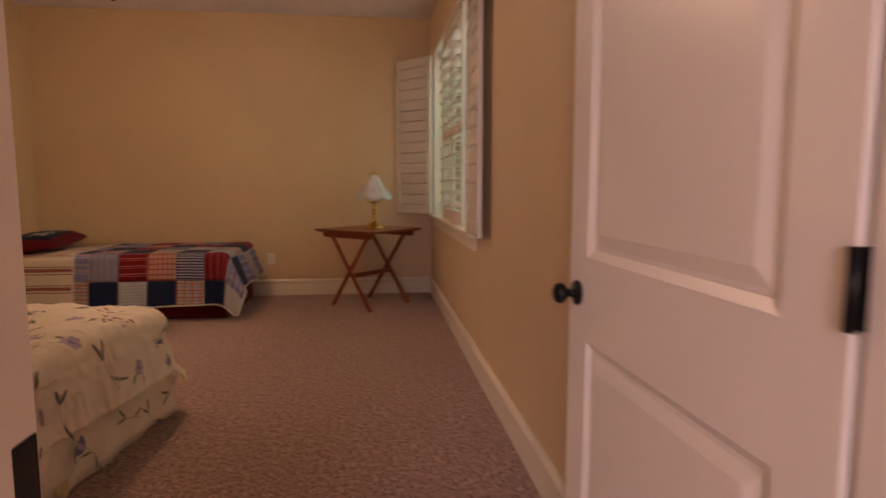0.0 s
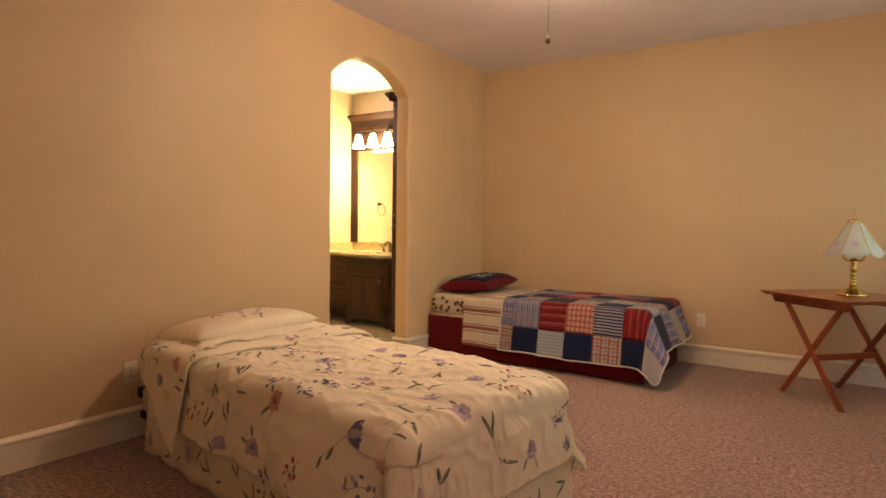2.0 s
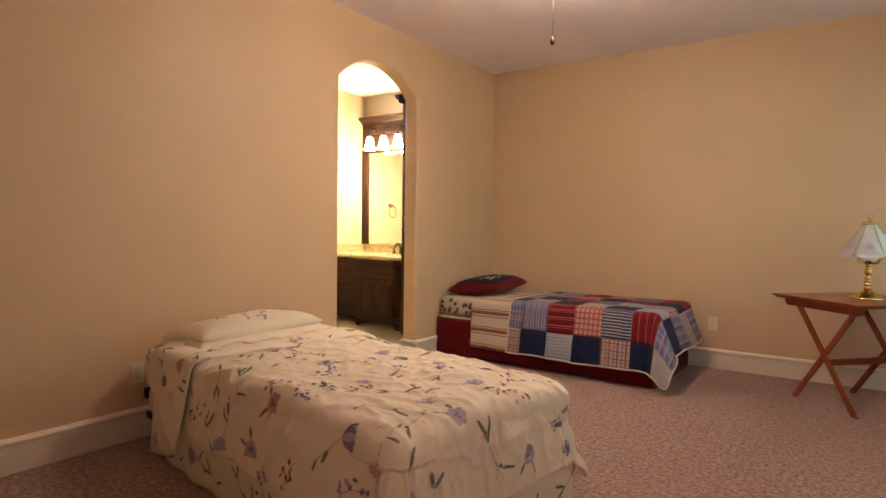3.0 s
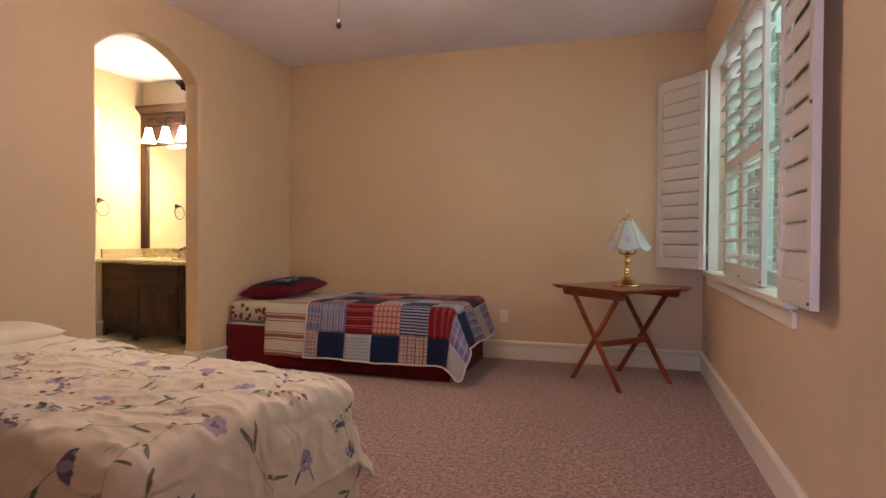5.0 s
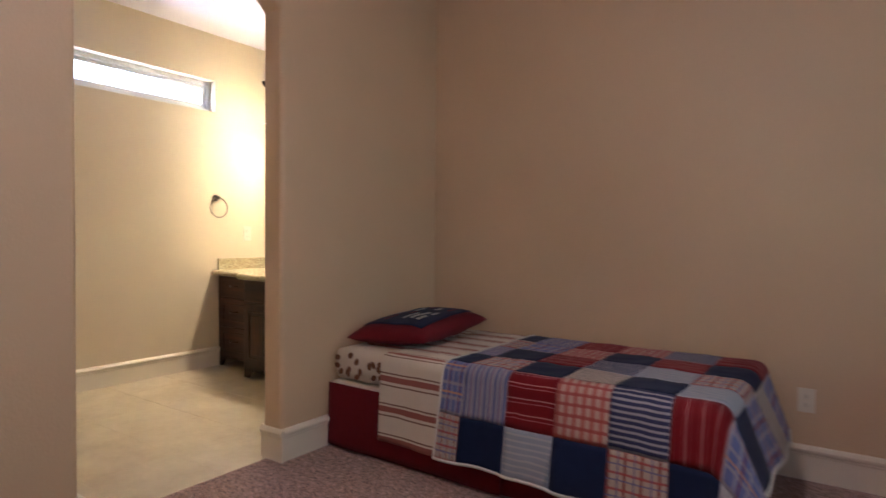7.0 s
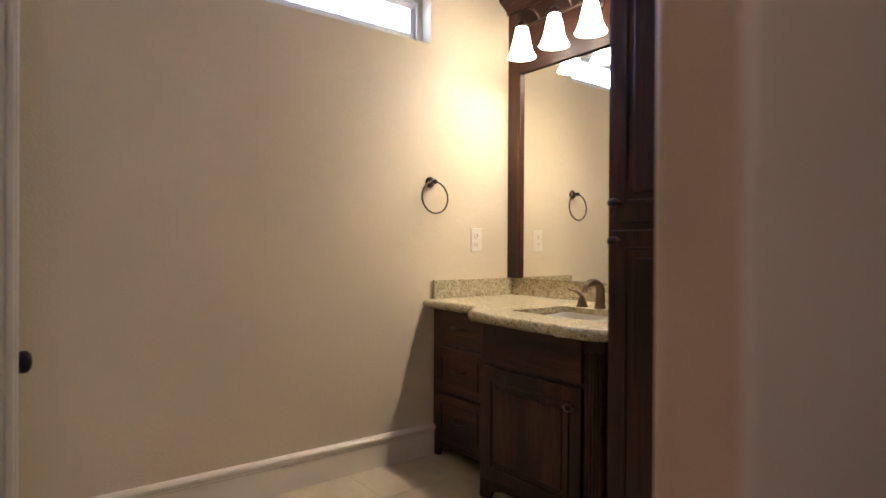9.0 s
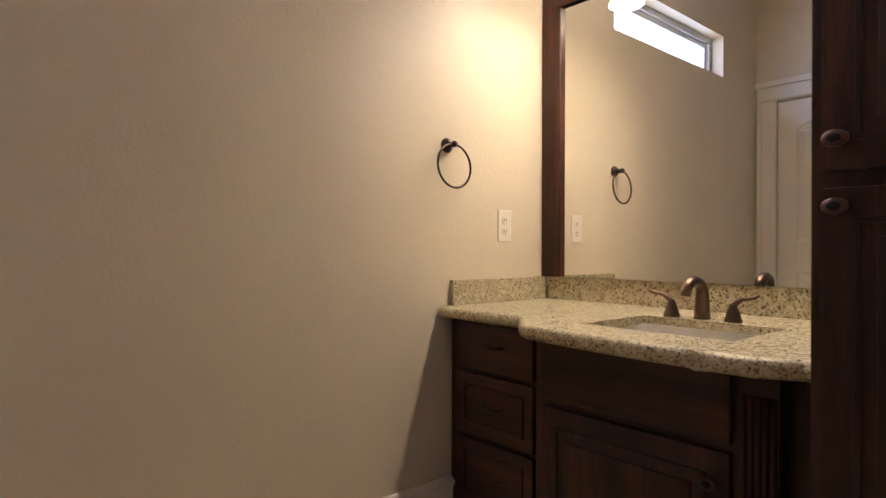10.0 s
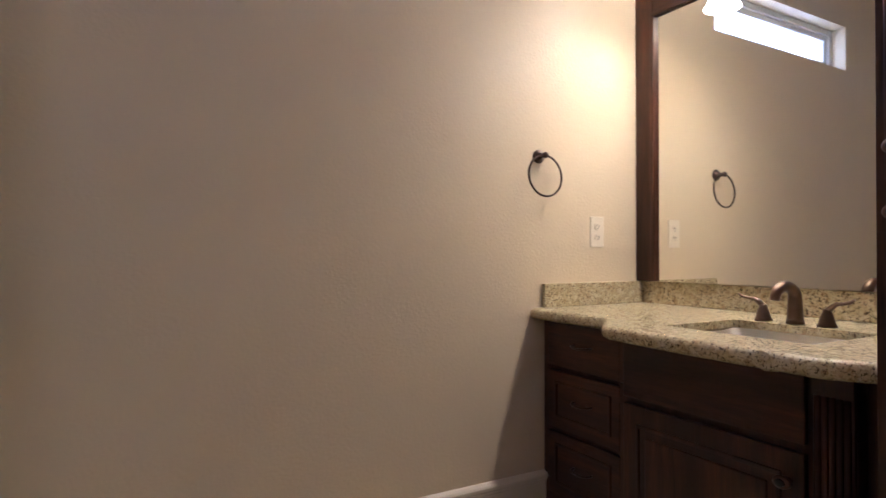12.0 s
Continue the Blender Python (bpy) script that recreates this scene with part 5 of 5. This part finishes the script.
bmesh.ops.recalc_face_normals(bm, faces=bm.faces)
for v in bm.verts:
    if v.co.z < CT - 0.01 and SY0 - 0.001 < v.co.y < SY1 + 0.001 and SX0 - 0.001 < v.co.x < SX1 + 0.001:
        v.co.z = CT - 0.026
lip = [e for e in bm.edges if all(abs(v.co.y - front_of(v.co.x)) < 1e-4 for v in e.verts) and abs(e.verts[0].co.z - e.verts[1].co.z) < 1e-5]
bmesh.ops.bevel(bm, geom=lip, offset=0.0215, segments=6, profile=0.5, affect="EDGES")
top = thing("countertop", "speckled cream granite countertop with a curved front and sink cut-out", "countertop")
part("slab", bm, M_GRANITE, top)
splash = thing("backsplash", "low speckled granite backsplash along the walls above the countertop", "backsplash")
part("back_piece", block((W + 0.023, NB - 0.024, CT + 0.001), (-4.779, NB - 0.002, CT + 0.101), 0.002), M_GRANITE, splash)
part("side_piece", block((W + 0.001, 6.455, CT + 0.001), (W + 0.022, NB - 0.002, CT + 0.101), 0.002), M_GRANITE, splash)

part("end_piece", block((-4.800, 6.275, CT + 0.001), (-4.779, NB - 0.026, CT + 0.101), 0.002), M_GRANITE, splash)

bowl = thing("sink", "white undermount rectangular porcelain sink", "sink")
bm = bmesh.new()
rings = []
cx, cy = (SX0 + SX1) / 2, (SY0 + SY1) / 2
for k, dz in ((1.07, 0), (1.03, -0.01), (1.0, -0.05), (0.93, -0.11), (0.75, -0.138), (0.2, -0.146), (0.05, -0.147)):
    ring = []
    for i in range(40):
        a = 2 * math.pi * i / 40
        c, s = math.cos(a), math.sin(a)
        ring.append(bm.verts.new((cx + k * 0.230 * math.copysign(abs(c) ** 0.32, c), cy + k * 0.180 * math.copysign(abs(s) ** 0.32, s), CT - 0.0275 + dz)))
    rings.append(ring)
for p, q in zip(rings, rings[1:]):
    for i in range(40):
        bm.faces.new((p[i], p[(i + 1) % 40], q[(i + 1) % 40], q[i]))
bm.faces.new(rings[-1])
bmesh.ops.recalc_face_normals(bm, faces=bm.faces)
bmesh.ops.reverse_faces(bm, faces=bm.faces)
part("basin", smooth(bm), M_PORCELAIN, bowl)
part("drain", lathe([(0.022, 0), (0.022, 0.004), (0.014, 0.006), (0.0001, 0.006)], 16, (cx, cy, CT - 0.1735)), M_TAP, bowl, "bronze drain")

faucet = thing("faucet", "brushed bronze widespread faucet with two lever handles, on the granite", "faucet", (-5.285, 6.800, CT))
part("spout_base", lathe([(0.027, 0.001), (0.028, 0.006), (0.024, 0.012), (0.022, 0.02)], 20), M_TAP, faucet)
pts, rad = [], []
for k in range(15):
    t = k / 14
    a = math.pi * 1.02 * max(0, t - 0.36) / 0.64
    if t < 0.36:
        pts.append((0, -0.004 * t, 0.010 + 0.072 * t / 0.36))
    else:
        pts.append((0, -0.056 + 0.056 * math.cos(a), 0.082 + 0.042 * math.sin(a)))
    rad.append(0.0265 - 0.0115 * t ** 0.7)
part("spout", tube(pts, rad, 14), M_TAP, faucet)
for s in (-1, 1):
    h = part("handle_base", lathe([(0.027, 0.001), (0.028, 0.006), (0.024, 0.012), (0.020, 0.03), (0.013, 0.048), (0.011, 0.056), (0.0001, 0.060)], 20, (s * 0.102, -0.008, 0)), M_TAP, faucet)
    part("lever", tube([(s * 0.102, -0.008, 0.050), (s * 0.116, -0.009, 0.064), (s * 0.132, -0.012, 0.074), (s * 0.152, -0.015, 0.076), (s * 0.170, -0.018, 0.080), (s * 0.186, -0.020, 0.090)], [0.010, 0.009, 0.0065, 0.005, 0.0055, 0.004], 10), M_TAP, h)

# ---- mirror wall ----
YM = NB - 0.045
MX0, MX1, MZ0, MZ1 = -6.035, -4.875, CT + 0.104, 2.165
mirror = thing("mirror", "large mirror in a dark stained frame with crowned header", "mirror")
half_w = (MX1 - MX0) / 2 + 0.008
part("glass", block((-half_w, -0.003, MZ0), (half_w, 0.003, MZ1 + 0.008)), M_MIRROR, mirror).matrix_local = pose((MX0 + MX1) / 2, NB - 0.027, 0, 0, 0, 0.35)
bm = block((W + 0.004, YM, CT + 0.102), (MX0 - 0.012, NB - 0.002, 2.54), 0.003)
cube(bm, (MX0 - 0.020, YM - 0.008, CT + 0.103), (MX0, NB - 0.0315, MZ1), 0.004)
part("frame_stile", bm, M_DARK, mirror)
bm = block((MX1 + 0.012, YM, CT + 0.102), (-4.780, NB - 0.002, 2.54), 0.003)
cube(bm, (MX1, YM - 0.008, CT + 0.103), (MX1 + 0.020, NB - 0.0315, MZ1), 0.004)
part("frame_stile", bm, M_DARK, mirror)
bm = block((MX0 - 0.0115, YM + 0.001, MZ1 + 0.010), (MX1 + 0.0115, NB - 0.002, 2.54), 0.003)
cube(bm, (MX0 - 0.020, YM - 0.008, MZ1), (MX1 + 0.020, YM + 0.008, MZ1 + 0.020), 0.004)
part("header_panel", bm, M_DARK_X, mirror)
crown_prof = [(NB - 0.003, 2.541), (YM - 0.012, 2.541), (YM - 0.014, 2.556), (YM - 0.030, 2.572), (YM - 0.055, 2.590), (YM - 0.075, 2.604), (YM - 0.078, 2.622), (YM - 0.088, 2.630), (NB - 0.003, 2.630)]
part("crown", prism(crown_prof, 0, W + 0.002, -4.782), M_DARK_X, mirror, "dark crown moulding")

light = thing("vanity_light", "bronze vanity light bar with four lit frosted bell shades", "light fixture")
part("backplate", lathe([(0.060, 0), (0.060, 0.010), (0.045, 0.020), (0.018, 0.026), (0.014, 0.06), (0.0001, 0.061)], 24), M_BRONZE, light).matrix_local = pose(-5.49, YM + 0.001, 2.405, 90, 0, 0)
part("bar", tube([(-5.93, YM - 0.055, 2.405), (-5.05, YM - 0.055, 2.405)], 0.009, 12), M_BRONZE, light)
for x in (-5.935, -5.045):
    part("bar_end", lathe([(0.0001, -0.014), (0.012, -0.008), (0.014, 0), (0.012, 0.008), (0.0001, 0.014)], 12, (x, YM - 0.055, 2.405)), M_BRONZE, light)
LAMPS = [-5.84 + 0.2345 * k for k in range(4)]
YL = 6.825
for x in LAMPS:
    pts = []
    for k in range(11):
        a = math.pi * k / 10
        pts.append((x, (YM - 0.055 + YL) / 2 + (YM - 0.055 - YL) / 2 * math.cos(a), 2.405 + 0.055 * math.sin(a)))
    part("arm", tube(pts + [(x, YL, 2.37)], 0.006, 8), M_BRONZE, light)
    part("fitter", lathe([(0.034, 2.335), (0.034, 2.352), (0.022, 2.362), (0.014, 2.378), (0.0001, 2.379)], 18, (x, YL, 0)), M_BRONZE, light)
    prof = [(0.030, 2.340), (0.034, 2.318), (0.042, 2.285), (0.050, 2.248), (0.058, 2.215), (0.069, 2.190), (0.078, 2.176), (0.075, 2.176), (0.066, 2.192), (0.055, 2.217), (0.047, 2.250), (0.039, 2.287), (0.028, 2.336)]
    part("shade", lathe(prof, 28, (x, YL, 0)), M_BULB, light, "lit frosted glass bell shade")
    bulb = bpy.data.lights.new("bulb", "POINT")
    bulb.energy, bulb.color, bulb.shadow_soft_size = 36.0, (1.0, 0.82, 0.47), 0.045
    new("bulb", bulb).location = (x, YL, 2.243)

# ---- tall cabinet ----
TX0, TX1, TY = -4.776, LB - 0.003, 6.165
tall = thing("linen_cabinet", "tall dark stained linen cabinet with two panelled doors", "cabinet")
part("body", block((TX0, TY + 0.02, 0.0), (TX1, NB - 0.003, 2.53), 0.002), M_DARK, tall)
for z0, z1, kz in ((1.226, 2.46, 1.284), (0.11, 1.196, 1.160)):
    d = raised_front(tall, "door", TX0 + 0.022, TX1 - 0.045, z0, z1, TY)
    knob(d, TX0 + 0.052, TY, kz)
prof = [(NB - 0.003, 2.531), (TY + 0.010, 2.531), (TY + 0.006, 2.548), (TY - 0.014, 2.566), (TY - 0.045, 2.590), (TY - 0.052, 2.612), (TY - 0.064, 2.622), (NB - 0.003, 2.622)]
bm = prism(prof, 0, TX0 + 0.004, TX1)
part("crown", bm, M_DARK_X, tall, "dark crown moulding")
prof = [(TX0 + 0.004, 2.531), (TX0 + 0.002, 2.548), (TX0 - 0.018, 2.566), (TX0 - 0.049, 2.590), (TX0 - 0.056, 2.612), (TX0 - 0.068, 2.622), (TX0 + 0.003, 2.622)]
part("crown_return", prism(prof, 1, TY - 0.060, NB - 0.09), M_DARK, tall)

# ---- towel ring ----
ring = thing("towel_ring", "oil-rubbed bronze towel ring hanging on the cream wall", "towel ring", (W, 6.435, 1.492), 90)
part("rosette", lathe([(0.029, 0), (0.030, 0.005), (0.026, 0.011), (0.018, 0.015), (0.013, 0.024), (0.009, 0.040), (0.013, 0.046), (0.014, 0.052), (0.010, 0.060), (0.0001, 0.063)], 22), M_BRONZE, ring).matrix_local = pose(0, 0, 0, 90, 0, 0)
pts = [(0.086 * math.sin(2 * math.pi * k / 40), -0.050 + 0.006 * math.cos(2 * math.pi * k / 40), -0.086 + 0.086 * math.cos(2 * math.pi * k / 40)) for k in range(40)]
part("ring", tube(pts, 0.0045, 10, True), M_BRONZE, ring)

# ---- bathroom floor tiles ----
bath_floor = fixed("floor_bath", block((W - 0.2, 4.0, -0.12), (L - 0.102, NB + 0.15, -0.005)), M_GROUT, "beige stone-look tiled bathroom floor", "floor")
TS = 0.455
tile_mesh = mesh_of("tile", block((-TS / 2 + 0.0008, -TS / 2 + 0.0008, -0.012), (TS / 2 - 0.0008, TS / 2 - 0.0008, 0), 0.0006), M_TILE)
for i in range(5):
    for j in range(7):
        x = L - 0.104 - TS * (i + 0.5)
        ob = new("tile", tile_mesh)
        ob.parent = bath_floor
        ob.location = (x, 4.12 + TS * (j + 0.5), 0)

# ---- bricks outside ----
brick_mesh = mesh_of("brick", block((-0.098, -0.012, -0.030), (0.098, 0.012, 0.030), 0.003), M_BRICK)
for j in range(33):
    for i in range(9):
        ob = new("brick", brick_mesh)
        ob.parent = garden
        ob.location = (0.32 + 0.208 * i + (0.104 if j % 2 else 0), 7.456, 0.62 + 0.0735 * j)
